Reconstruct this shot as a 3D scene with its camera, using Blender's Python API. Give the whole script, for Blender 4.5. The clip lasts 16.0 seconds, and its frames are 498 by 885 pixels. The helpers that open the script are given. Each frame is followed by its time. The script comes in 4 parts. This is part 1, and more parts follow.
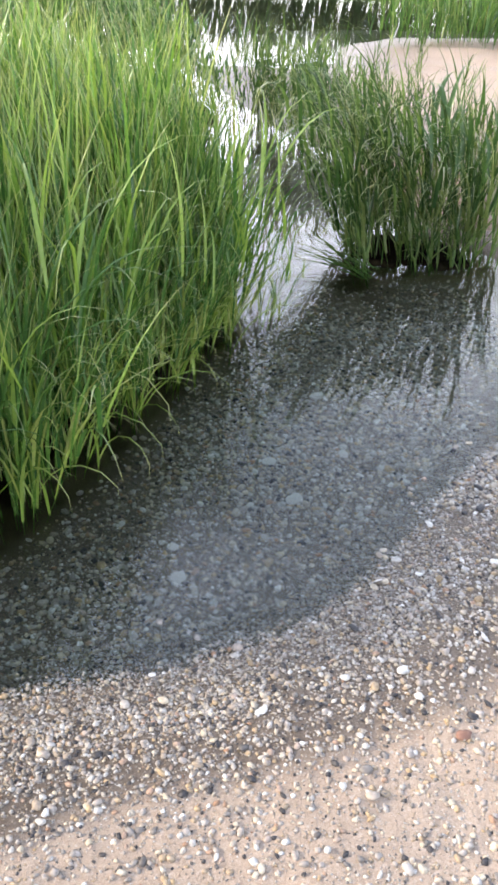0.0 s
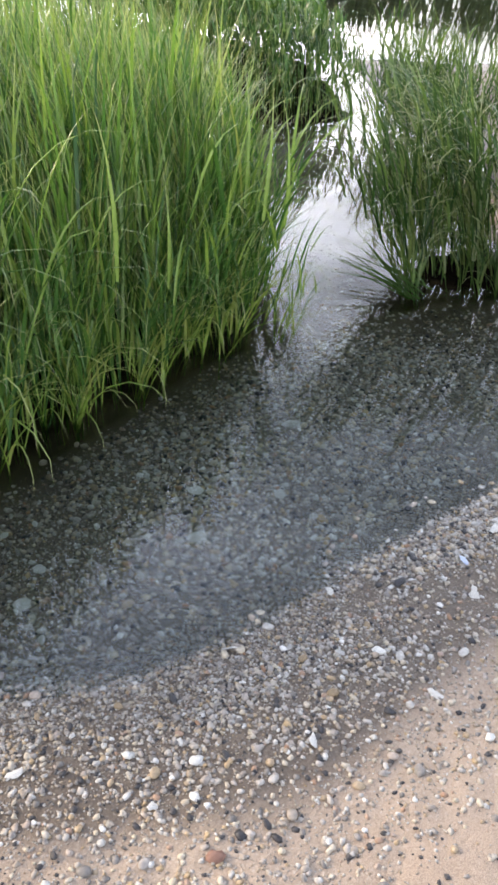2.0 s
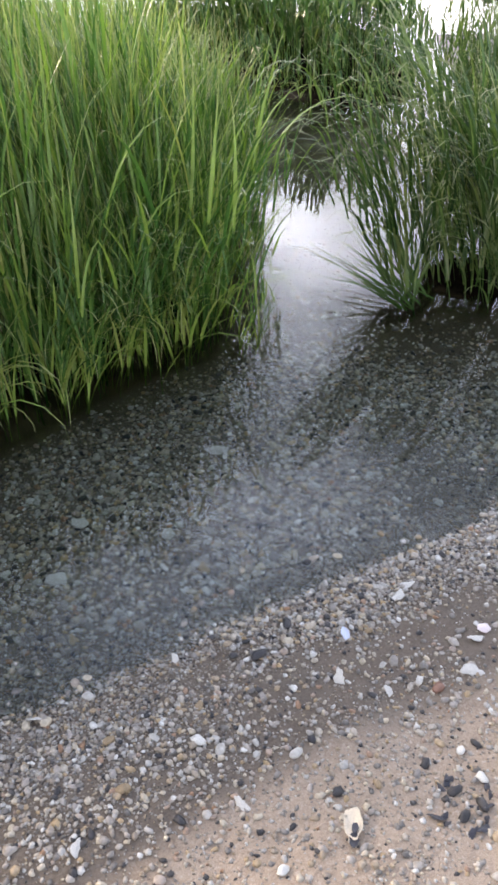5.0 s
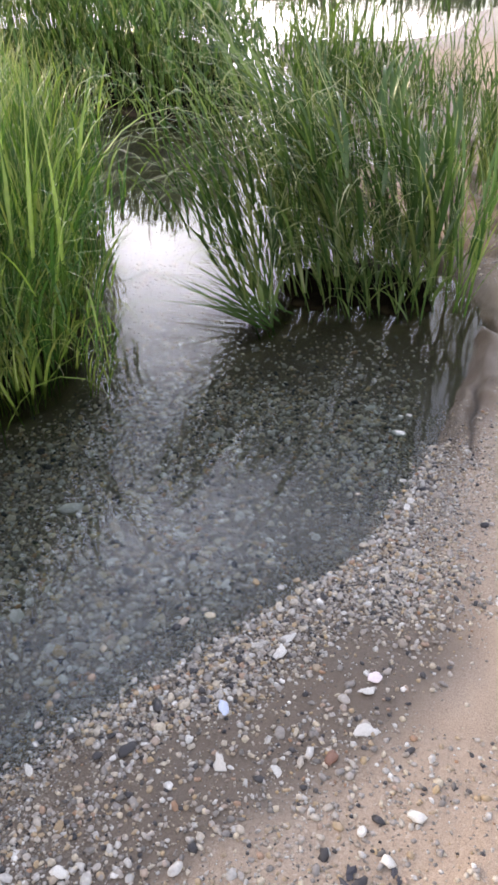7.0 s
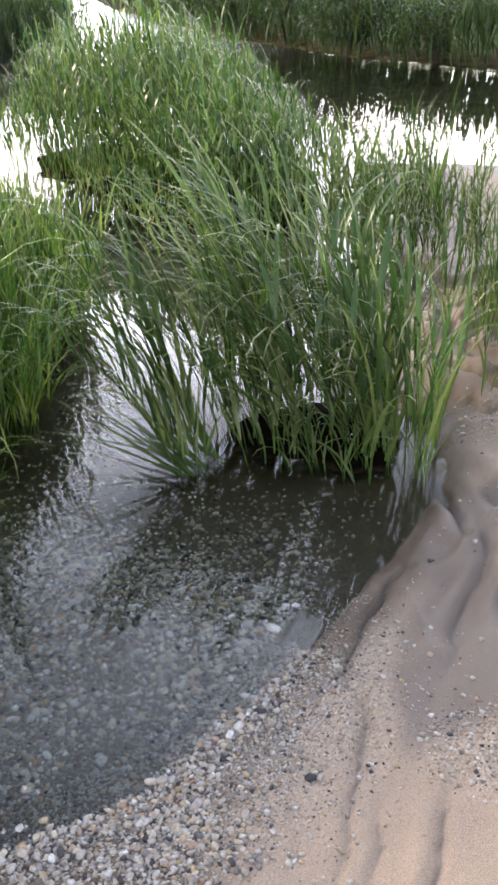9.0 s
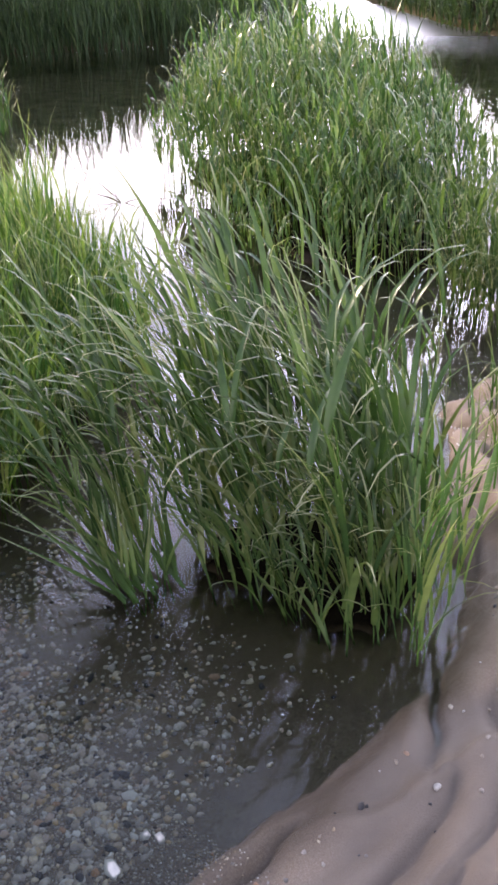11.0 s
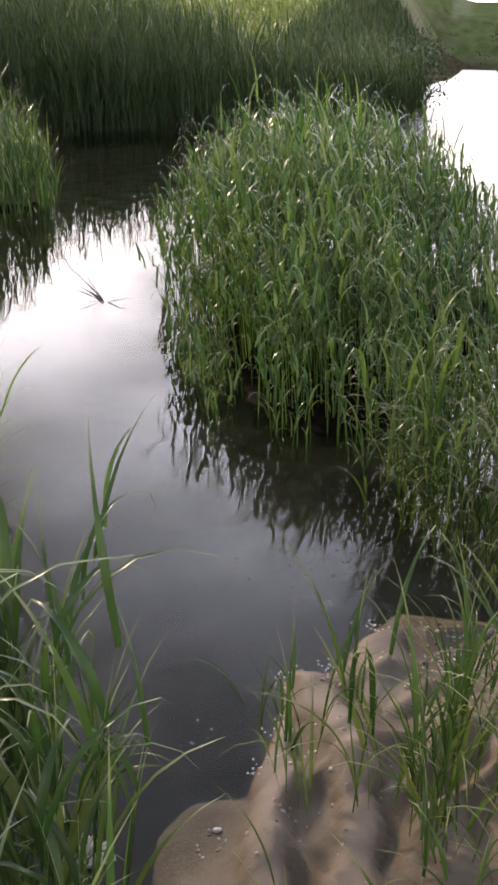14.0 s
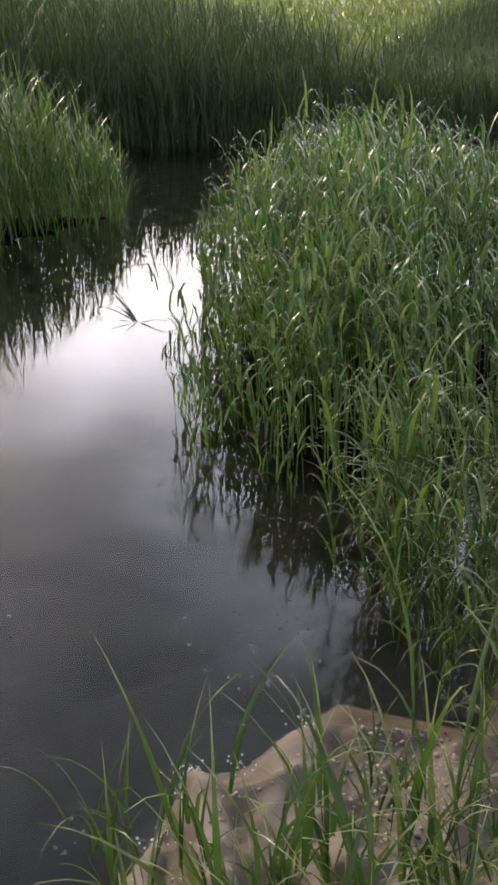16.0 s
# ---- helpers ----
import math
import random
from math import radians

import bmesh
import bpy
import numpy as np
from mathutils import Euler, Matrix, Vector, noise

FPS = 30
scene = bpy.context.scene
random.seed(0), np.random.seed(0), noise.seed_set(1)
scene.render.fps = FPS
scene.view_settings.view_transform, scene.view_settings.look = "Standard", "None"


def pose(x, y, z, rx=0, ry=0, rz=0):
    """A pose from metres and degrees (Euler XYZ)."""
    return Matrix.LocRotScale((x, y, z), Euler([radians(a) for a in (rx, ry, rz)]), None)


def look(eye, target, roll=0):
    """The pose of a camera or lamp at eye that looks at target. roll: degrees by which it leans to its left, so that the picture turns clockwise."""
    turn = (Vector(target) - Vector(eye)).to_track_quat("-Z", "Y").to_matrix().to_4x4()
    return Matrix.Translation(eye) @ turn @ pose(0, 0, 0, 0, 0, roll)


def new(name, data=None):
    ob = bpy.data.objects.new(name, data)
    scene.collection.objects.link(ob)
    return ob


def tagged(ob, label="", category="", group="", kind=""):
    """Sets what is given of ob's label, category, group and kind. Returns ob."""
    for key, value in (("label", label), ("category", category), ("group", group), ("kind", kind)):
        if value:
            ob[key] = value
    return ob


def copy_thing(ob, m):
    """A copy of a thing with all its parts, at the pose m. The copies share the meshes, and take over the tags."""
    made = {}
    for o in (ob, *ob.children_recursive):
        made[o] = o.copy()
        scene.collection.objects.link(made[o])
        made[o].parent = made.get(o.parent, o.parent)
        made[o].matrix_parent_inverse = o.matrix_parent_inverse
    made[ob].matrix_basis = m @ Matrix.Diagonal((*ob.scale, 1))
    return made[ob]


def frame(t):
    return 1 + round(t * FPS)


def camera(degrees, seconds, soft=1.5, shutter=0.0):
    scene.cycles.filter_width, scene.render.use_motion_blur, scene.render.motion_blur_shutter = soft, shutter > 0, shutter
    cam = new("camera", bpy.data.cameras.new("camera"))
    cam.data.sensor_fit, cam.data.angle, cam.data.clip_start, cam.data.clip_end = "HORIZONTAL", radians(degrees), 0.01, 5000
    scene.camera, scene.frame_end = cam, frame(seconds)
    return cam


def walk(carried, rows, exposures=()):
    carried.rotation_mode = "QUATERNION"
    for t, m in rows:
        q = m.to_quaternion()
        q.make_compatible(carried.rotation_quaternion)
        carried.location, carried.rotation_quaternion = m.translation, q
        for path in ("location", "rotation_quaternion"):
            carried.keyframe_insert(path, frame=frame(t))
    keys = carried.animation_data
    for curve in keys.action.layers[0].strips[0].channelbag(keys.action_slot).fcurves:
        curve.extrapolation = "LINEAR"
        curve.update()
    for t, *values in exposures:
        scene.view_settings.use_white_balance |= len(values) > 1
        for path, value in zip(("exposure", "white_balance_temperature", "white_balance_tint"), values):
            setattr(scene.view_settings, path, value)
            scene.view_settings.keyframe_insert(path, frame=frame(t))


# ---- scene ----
cam = camera(33.0, 16.0, soft=3.0)
PATH = [
    (0, (0.003, 0.002, 1.461), (0.002, 1.679, 0.37), 5.8),
    (0.5, (0.174, 0.135, 1.453), (0.056, 1.768, 0.305), 6.9),
    (1, (0.338, 0.262, 1.49), (0.141, 1.859, 0.301), 6.5),
    (1.5, (0.513, 0.314, 1.494), (0.205, 1.913, 0.332), 5.3),
    (2, (0.703, 0.386, 1.483), (0.278, 1.973, 0.343), 5.2),
    (2.5, (0.89, 0.595, 1.46), (0.423, 2.144, 0.283), 7.1),
    (3, (0.971, 0.722, 1.478), (0.402, 2.202, 0.258), 7.8),
    (3.2, (1.038, 0.754, 1.444), (0.374, 2.203, 0.236), 6.1),
    (5.3, (1.183, 0.907, 1.501), (0.507, 2.363, 0.308), 1.7),
    (5.5, (1.189, 0.908, 1.51), (0.531, 2.386, 0.334), 1.9),
    (6, (1.087, 1.476, 1.264), (0.387, 2.872, 0.014), -1.8),
    (6.5, (1.053, 1.435, 1.298), (0.51, 2.91, 0.061), 2.3),
    (7, (1.192, 1.15, 1.414), (0.718, 2.708, 0.253), 0.4),
    (7.5, (1.397, 1.148, 1.459), (0.793, 2.685, 0.332), -0.4),
    (8, (1.585, 1.335, 1.418), (0.792, 2.837, 0.362), -2.7),
    (8.5, (1.649, 1.58, 1.388), (0.877, 3.128, 0.384), -0.8),
    (9, (1.725, 1.817, 1.382), (0.889, 3.357, 0.418), -0.2),
    (9.2, (1.76, 1.918, 1.344), (0.8, 3.403, 0.41), 0.9),
    (11.3, (1.89, 2.847, 1.43), (0.626, 4.044, 0.445), -1.6),
    (11.5, (1.891, 2.927, 1.425), (0.592, 4.088, 0.444), -1.8),
    (12, (1.878, 3.234, 1.466), (0.512, 4.338, 0.51), -1.2),
    (12.5, (1.883, 3.46, 1.477), (0.418, 4.468, 0.561), -1.2),
    (13, (1.915, 3.687, 1.462), (0.34, 4.565, 0.596), -2.1),
    (13.5, (1.899, 3.871, 1.465), (0.362, 4.808, 0.594), -2.2),
    (14, (1.773, 4.066, 1.486), (0.32, 5.145, 0.636), 0.8),
    (14.5, (1.717, 4.103, 1.439), (0.37, 5.296, 0.565), 2.7),
    (15, (1.689, 4.155, 1.404), (0.309, 5.264, 0.472), 0.3),
    (15.5, (1.755, 4.322, 1.44), (0.273, 5.32, 0.541), -1.5),
    (16, (1.765, 4.611, 1.469), (0.169, 5.491, 0.646), 0.4),
]
EXPOSURES = [(0.0, 1.30, 6900, 13), (2.0, 1.00, 7050, 13), (2.5, 0.78, 7000, 13), (3.0, 0.80, 7050, 15), (5.5, 0.95, 7150, 15), (6.0, 1.18, 6950, 19), (6.5, 1.22, 7100, 20), (7.5, 0.70, 7750, 16),
             (9.0, 0.97, 7200, 16), (11.5, 1.02, 7000, 27), (12.5, 0.34, 7350, 26), (13.5, 0.38, 7450, 22), (14.5, -0.06, 7500, 18), (16.0, 0.05, 7300, 18)]
walk(cam, [(t, look(eye, target, roll)) for t, eye, target, roll in PATH], EXPOSURES)

# ---- light: hazy evening sky and a low soft sun beyond the marsh ----
SUN_EL, SUN_AZ = 22.0, 186.0   # degrees; azimuth anticlockwise from +x
world = bpy.data.worlds.new("sky")
scene.world = world
world.use_nodes = True
wn, wl = world.node_tree.nodes, world.node_tree.links
wn.clear()
sky = wn.new("ShaderNodeTexSky")
sky.sky_type, sky.sun_disc = "NISHITA", False
sky.sun_elevation, sky.sun_rotation = radians(SUN_EL), radians(90 - SUN_AZ)
sky.dust_density, sky.air_density = 1.2, 1.0
coord = wn.new("ShaderNodeTexCoord")
stretch = wn.new("ShaderNodeMapping")
stretch.inputs["Scale"].default_value = (1.0, 1.0, 2.4)
clouds = wn.new("ShaderNodeTexNoise")
clouds.inputs["Scale"].default_value, clouds.inputs["Detail"].default_value = 2.6, 6.0
cover = wn.new("ShaderNodeValToRGB")
cover.color_ramp.elements[0].position, cover.color_ramp.elements[0].color = 0.38, (0.0, 0.0, 0.0, 1)
cover.color_ramp.elements[1].position, cover.color_ramp.elements[1].color = 0.66, (1, 1, 1, 1)
veil = wn.new("ShaderNodeMix")
veil.data_type = "RGBA"
height = wn.new("ShaderNodeSeparateXYZ")
glow = wn.new("ShaderNodeValToRGB")
glow.color_ramp.elements[0].position, glow.color_ramp.elements[0].color = 0.02, (1.0, 0.955, 0.965, 1)
glow.color_ramp.elements[1].position, glow.color_ramp.elements[1].color = 0.80, (0.17, 0.22, 0.33, 1)
bright = wn.new("ShaderNodeVectorMath")
bright.operation = "SCALE"
ahead = wn.new("ShaderNodeVectorMath")
ahead.operation = "DOT_PRODUCT"
ahead.inputs[1].default_value = (math.cos(radians(140)), math.sin(radians(140)), 0.0)
toward = wn.new("ShaderNodeMapRange")
toward.interpolation_type = "SMOOTHSTEP"
toward.inputs["From Min"].default_value, toward.inputs["From Max"].default_value = 0.25, 0.98
toward.inputs["To Min"].default_value, toward.inputs["To Max"].default_value = 19.5, 72.0
wl.new(coord.outputs["Generated"], ahead.inputs[0])
wl.new(ahead.outputs["Value"], toward.inputs["Value"])
wl.new(toward.outputs["Result"], bright.inputs["Scale"])
mid = glow.color_ramp.elements.new(0.34)
mid.color = (0.63, 0.675, 0.78, 1)
upper = glow.color_ramp.elements.new(0.55)
upper.color = (0.37, 0.425, 0.55, 1)
wl.new(coord.outputs["Generated"], height.inputs["Vector"])
wl.new(height.outputs["Z"], glow.inputs["Fac"])
wl.new(glow.outputs["Color"], bright.inputs[0])
wl.new(bright.outputs["Vector"], veil.inputs["B"])
amount = wn.new("ShaderNodeMath")
amount.operation = "MULTIPLY_ADD"
amount.inputs[1].default_value, amount.inputs[2].default_value = 0.72, 0.22
wout, wbg = wn.new("ShaderNodeOutputWorld"), wn.new("ShaderNodeBackground")
wbg.inputs["Strength"].default_value = 0.15
wl.new(coord.outputs["Generated"], stretch.inputs["Vector"])
wl.new(stretch.outputs["Vector"], clouds.inputs["Vector"])
wl.new(clouds.outputs["Fac"], cover.inputs["Fac"])
wl.new(cover.outputs["Color"], amount.inputs[0])
wl.new(amount.outputs["Value"], veil.inputs["Factor"])
wl.new(sky.outputs["Color"], veil.inputs["A"])
wl.new(veil.outputs["Result"], wbg.inputs["Color"])
wl.new(wbg.outputs["Background"], wout.inputs["Surface"])
sun = new("sun", bpy.data.lights.new("sun", "SUN"))
sun.data.energy, sun.data.angle, sun.data.color = 2.6, radians(6), (1.0, 0.86, 0.66)
sun_from = Vector((math.cos(radians(SUN_AZ)) * math.cos(radians(SUN_EL)), math.sin(radians(SUN_AZ)) * math.cos(radians(SUN_EL)), math.sin(radians(SUN_EL))))
sun.matrix_world = look(sun_from * 60, (0, 0, 0))


# ---- materials ----
def material(name, rough=0.7, spec=0.4):
    m = bpy.data.materials.new(name)
    m.use_nodes = True
    b = m.node_tree.nodes["Principled BSDF"]
    b.inputs["Roughness"].default_value = rough
    b.inputs["Specular IOR Level"].default_value = spec
    return m, m.node_tree.nodes, m.node_tree.links, b


def ramp(nodes, links, fac, stops):
    r = nodes.new("ShaderNodeValToRGB")
    e = r.color_ramp.elements
    e[0].position, e[0].color = stops[0][0], (*stops[0][1], 1)
    e[1].position, e[1].color = stops[-1][0], (*stops[-1][1], 1)
    for p, c in stops[1:-1]:
        e.new(p).color = (*c, 1)
    links.new(fac, r.inputs["Fac"])
    return r.outputs["Color"]


def tex(nodes, links, kind, scale, vector=None, **values):
    n = nodes.new(kind)
    n.inputs["Scale"].default_value = scale
    for k, v in values.items():
        n.inputs[k].default_value = v
    if vector is not None:
        links.new(vector, n.inputs["Vector"])
    return n


def blend(nodes, links, fac, a, b, how="MIX"):
    n = nodes.new("ShaderNodeMix")
    n.data_type, n.blend_type = "RGBA", how
    for key, v in (("Factor", fac), ("A", a), ("B", b)):
        if isinstance(v, (int, float)):
            n.inputs[key].default_value = v
        elif isinstance(v, tuple):
            n.inputs[key].default_value = (*v, 1)
        else:
            links.new(v, n.inputs[key])
    return n.outputs["Result"]


def bump(nodes, links, b, height, strength, distance):
    n = nodes.new("ShaderNodeBump")
    n.inputs["Strength"].default_value, n.inputs["Distance"].default_value = strength, distance
    links.new(height, n.inputs["Height"])
    links.new(n.outputs["Normal"], b.inputs["Normal"])


def sand_material():
    m, n, l, b = material("sand", 0.85, 0.25)
    pos = n.new("ShaderNodeNewGeometry").outputs["Position"]
    fine = tex(n, l, "ShaderNodeTexNoise", 420.0, pos, Detail=3.0)
    broad = tex(n, l, "ShaderNodeTexNoise", 3.2, pos, Detail=6.0)
    grit = tex(n, l, "ShaderNodeTexVoronoi", 210.0, pos)
    dry = ramp(n, l, broad.outputs["Fac"], [(0.3, (0.24, 0.176, 0.130)), (0.5, (0.29, 0.212, 0.154)), (0.7, (0.24, 0.195, 0.160))])
    dry = blend(n, l, 0.35, dry, ramp(n, l, fine.outputs["Fac"], [(0.3, (0.17, 0.13, 0.10)), (0.5, (0.42, 0.32, 0.23)), (0.72, (0.72, 0.60, 0.48))]))
    speck = ramp(n, l, grit.outputs["Color"], [(0.0, (0.06, 0.05, 0.045)), (0.3, (0.30, 0.23, 0.17)), (0.75, (0.42, 0.35, 0.28)), (1.0, (0.75, 0.70, 0.63))])
    att = n.new("ShaderNodeAttribute")
    att.attribute_name = "gravel"
    grain = blend(n, l, att.outputs["Fac"], dry, blend(n, l, 0.7, dry, speck))
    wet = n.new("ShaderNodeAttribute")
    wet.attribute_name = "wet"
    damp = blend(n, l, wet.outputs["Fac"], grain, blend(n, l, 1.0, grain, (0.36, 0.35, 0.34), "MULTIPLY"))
    mud_dark = n.new("ShaderNodeAttribute")
    mud_dark.attribute_name = "mud_dark"
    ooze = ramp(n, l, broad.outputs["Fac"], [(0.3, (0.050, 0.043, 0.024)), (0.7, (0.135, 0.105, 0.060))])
    final = blend(n, l, mud_dark.outputs["Fac"], damp, ooze)
    shaded_peat = n.new("ShaderNodeAttribute")
    shaded_peat.attribute_name = "shaded_peat"
    # root mat far darker than peat: shade among the stems is in the colour
    final = blend(n, l, shaded_peat.outputs["Fac"], final, ramp(n, l, fine.outputs["Fac"], [(0.3, (0.003, 0.003, 0.002)), (0.7, (0.010, 0.008, 0.005))]))
    silt = n.new("ShaderNodeAttribute")
    silt.attribute_name = "silt"
    final = blend(n, l, silt.outputs["Fac"], final, ramp(n, l, broad.outputs["Fac"], [(0.3, (0.15, 0.120, 0.096)), (0.7, (0.225, 0.185, 0.152))]))
    green = n.new("ShaderNodeAttribute")
    green.attribute_name = "meadow"
    turf = tex(n, l, "ShaderNodeTexNoise", 0.9, pos, Detail=8.0)
    lawn = ramp(n, l, turf.outputs["Fac"], [(0.3, (0.085, 0.12, 0.042)), (0.55, (0.145, 0.18, 0.068)), (0.75, (0.19, 0.215, 0.095))])
    l.new(blend(n, l, green.outputs["Fac"], final, lawn), b.inputs["Base Color"])
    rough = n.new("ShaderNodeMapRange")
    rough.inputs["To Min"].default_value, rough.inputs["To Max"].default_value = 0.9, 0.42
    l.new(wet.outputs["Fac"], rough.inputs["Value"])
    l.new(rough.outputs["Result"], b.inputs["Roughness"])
    shine = n.new("ShaderNodeMapRange")
    shine.inputs["To Min"].default_value, shine.inputs["To Max"].default_value = 0.3, 0.0
    l.new(blend(n, l, mud_dark.outputs["Fac"], green.outputs["Fac"], (1.0, 1.0, 1.0)), shine.inputs["Value"])
    l.new(shine.outputs["Result"], b.inputs["Specular IOR Level"])
    bump(n, l, b, blend(n, l, 0.2, fine.outputs["Fac"], grit.outputs["Distance"]), 0.6, 0.005)
    squash = n.new("ShaderNodeMapping")
    squash.inputs["Scale"].default_value, squash.inputs["Rotation"].default_value = (1.0, 0.35, 1.0), (0, 0, -0.26)
    l.new(pos, squash.inputs["Vector"])
    crinkle = tex(n, l, "ShaderNodeTexNoise", 13.0, squash.outputs["Vector"], Detail=8.0, Distortion=0.5)
    fold = n.new("ShaderNodeBump")
    fold.inputs["Strength"].default_value, fold.inputs["Distance"].default_value = 0.45, 0.022
    l.new(crinkle.outputs["Fac"], fold.inputs["Height"])
    l.new(fold.outputs["Normal"], n["Bump"].inputs["Normal"])
    return m


def pebble_material(island=True, contrast=1.0, damp=1.0, rough=0.55):
    m, n, l, b = material("pebble", rough, 0.4)
    if island:
        r = n.new("ShaderNodeNewGeometry").outputs["Random Per Island"]
    else:
        r = n.new("ShaderNodeObjectInfo").outputs["Random"]
    pos = n.new("ShaderNodeNewGeometry").outputs["Position"]
    vein = tex(n, l, "ShaderNodeTexNoise", 130.0, pos, Detail=4.0)
    if contrast > 1:
        sort = n.new("ShaderNodeMath")
        sort.operation = "MULTIPLY"
        sort.inputs[1].default_value = contrast
        l.new(r, sort.inputs[0])
        r = sort.outputs["Value"]
    tone = ramp(n, l, r, [(0.0, (0.028, 0.028, 0.032)), (0.07, (0.06, 0.055, 0.055)), (0.10, (0.16, 0.145, 0.13)), (0.26, (0.30, 0.27, 0.24)), (0.36, (0.42, 0.30, 0.165)),
                          (0.42, (0.30, 0.25, 0.20)), (0.55, (0.38, 0.345, 0.31)), (0.66, (0.52, 0.44, 0.32)), (0.78, (0.40, 0.37, 0.33)), (0.82, (0.33, 0.185, 0.105)), (0.85, (0.41, 0.385, 0.35)), (0.96, (0.47, 0.45, 0.41)), (1.0, (0.70, 0.68, 0.64))])
    l.new(blend(n, l, 0.55, tone, ramp(n, l, vein.outputs["Fac"], [(0.3, (0.5 * damp, 0.5 * damp, 0.5 * damp)), (0.7, (1.2 * damp, 1.2 * damp, 1.2 * damp))]), "MULTIPLY"), b.inputs["Base Color"])
    bump(n, l, b, vein.outputs["Fac"], 0.25, 0.003)
    return m


def plain_material(name, colour, rough=0.5, spread=0.35, scale=60.0):
    m, n, l, b = material(name, rough)
    pos = n.new("ShaderNodeTexCoord").outputs["Object"]
    t = tex(n, l, "ShaderNodeTexNoise", scale, pos, Detail=5.0)
    lo, hi = tuple(c * (1 - spread) for c in colour), tuple(min(1, c * (1 + spread * 0.6)) for c in colour)
    l.new(ramp(n, l, t.outputs["Fac"], [(0.3, lo), (0.7, hi)]), b.inputs["Base Color"])
    bump(n, l, b, t.outputs["Fac"], 0.3, 0.002)
    return m


def leaf_material(name, stops, dry=(0.44, 0.44, 0.22), rough=0.27, spec=0.34):
    m, n, l, b = material(name, rough, spec)
    r = n.new("ShaderNodeNewGeometry").outputs["Random Per Island"]
    base = ramp(n, l, r, stops)
    up = n.new("ShaderNodeAttribute")
    up.attribute_name = "along"
    rib = tex(n, l, "ShaderNodeTexNoise", 35.0, n.new("ShaderNodeNewGeometry").outputs["Position"], Detail=3.0)
    base = blend(n, l, 0.35, base, ramp(n, l, rib.outputs["Fac"], [(0.3, (0.6, 0.6, 0.6)), (0.7, (1.25, 1.25, 1.1))]), "MULTIPLY")
    # paler towards the tip: bleached ends plus painted sky sheen on the bends
    tip = ramp(n, l, up.outputs["Fac"], [(0.0, (0.0, 0.0, 0.0)), (0.62, (0.04, 0.04, 0.04)), (1.0, (0.80, 0.80, 0.80))])
    base = blend(n, l, tip, base, dry)
    l.new(base, b.inputs["Base Color"])
    trans = n.new("ShaderNodeBsdfTranslucent")
    l.new(blend(n, l, 1.0, base, (1.3, 1.45, 0.6), "MULTIPLY"), trans.inputs["Color"])
    mix = n.new("ShaderNodeMixShader")
    mix.inputs["Fac"].default_value = 0.30
    l.new(b.outputs["BSDF"], mix.inputs[1])
    l.new(trans.outputs["BSDF"], mix.inputs[2])
    l.new(mix.outputs["Shader"], n["Material Output"].inputs["Surface"])
    return m


def water_material():
    m = bpy.data.materials.new("water")
    m.use_nodes = True
    n, l = m.node_tree.nodes, m.node_tree.links
    n.clear()
    out, mix = n.new("ShaderNodeOutputMaterial"), n.new("ShaderNodeMixShader")
    clear, gloss, fres = n.new("ShaderNodeBsdfTransparent"), n.new("ShaderNodeBsdfGlossy"), n.new("ShaderNodeFresnel")
    clear.inputs["Color"].default_value = (0.90, 0.94, 0.87, 1)
    fres.inputs["IOR"].default_value = 1.40
    pos = n.new("ShaderNodeNewGeometry").outputs["Position"]
    place = n.new("ShaderNodeSeparateXYZ")
    l.new(pos, place.inputs["Vector"])
    far = n.new("ShaderNodeMath")
    far.operation = "MULTIPLY_ADD"
    far.inputs[1].default_value = -0.6
    l.new(place.outputs["X"], far.inputs[0])
    l.new(place.outputs["Y"], far.inputs[2])
    breeze = n.new("ShaderNodeMapRange")   # the open channel is ruffled, the creek is still
    breeze.inputs["From Min"].default_value, breeze.inputs["From Max"].default_value = 18.5, 28.0
    breeze.inputs["To Min"].default_value, breeze.inputs["To Max"].default_value = 0.0, 0.28
    l.new(far.outputs["Value"], breeze.inputs["Value"])
    l.new(breeze.outputs["Result"], gloss.inputs["Roughness"])
    ripple = tex(n, l, "ShaderNodeTexNoise", 5.0, pos, Detail=2.0)
    bm = n.new("ShaderNodeBump")
    bm.inputs["Strength"].default_value, bm.inputs["Distance"].default_value = 0.05, 0.02
    l.new(ripple.outputs["Fac"], bm.inputs["Height"])
    l.new(bm.outputs["Normal"], gloss.inputs["Normal"])
    l.new(bm.outputs["Normal"], fres.inputs["Normal"])
    l.new(fres.outputs["Fac"], mix.inputs["Fac"])
    l.new(clear.outputs["BSDF"], mix.inputs[1])
    l.new(gloss.outputs["BSDF"], mix.inputs[2])
    l.new(mix.outputs["Shader"], out.inputs["Surface"])
    return m


SAND, WATER = sand_material(), water_material()
BED, DAMP, GRIT = pebble_material(True, 1.0, 1.2, 0.6), pebble_material(True, 1.0, 0.74, 0.3), pebble_material(True, 1.0, 0.65, 0.5)
PEBBLES, PEBBLE = pebble_material(True, 1.0, 0.86), pebble_material(False, 1.0, 0.9)
SHELL = plain_material("shell_white", (0.56, 0.535, 0.49), 0.5, 0.4, 30.0)
MUSSEL = plain_material("blue_black", (0.035, 0.035, 0.045), 0.35)
GREEN = [(0.0, (0.026, 0.074, 0.024)), (0.35, (0.054, 0.124, 0.037)), (0.7, (0.095, 0.182, 0.052)), (0.93, (0.155, 0.245, 0.078)), (1.0, (0.22, 0.26, 0.10))]
LEAF = leaf_material("marsh_leaf", GREEN)
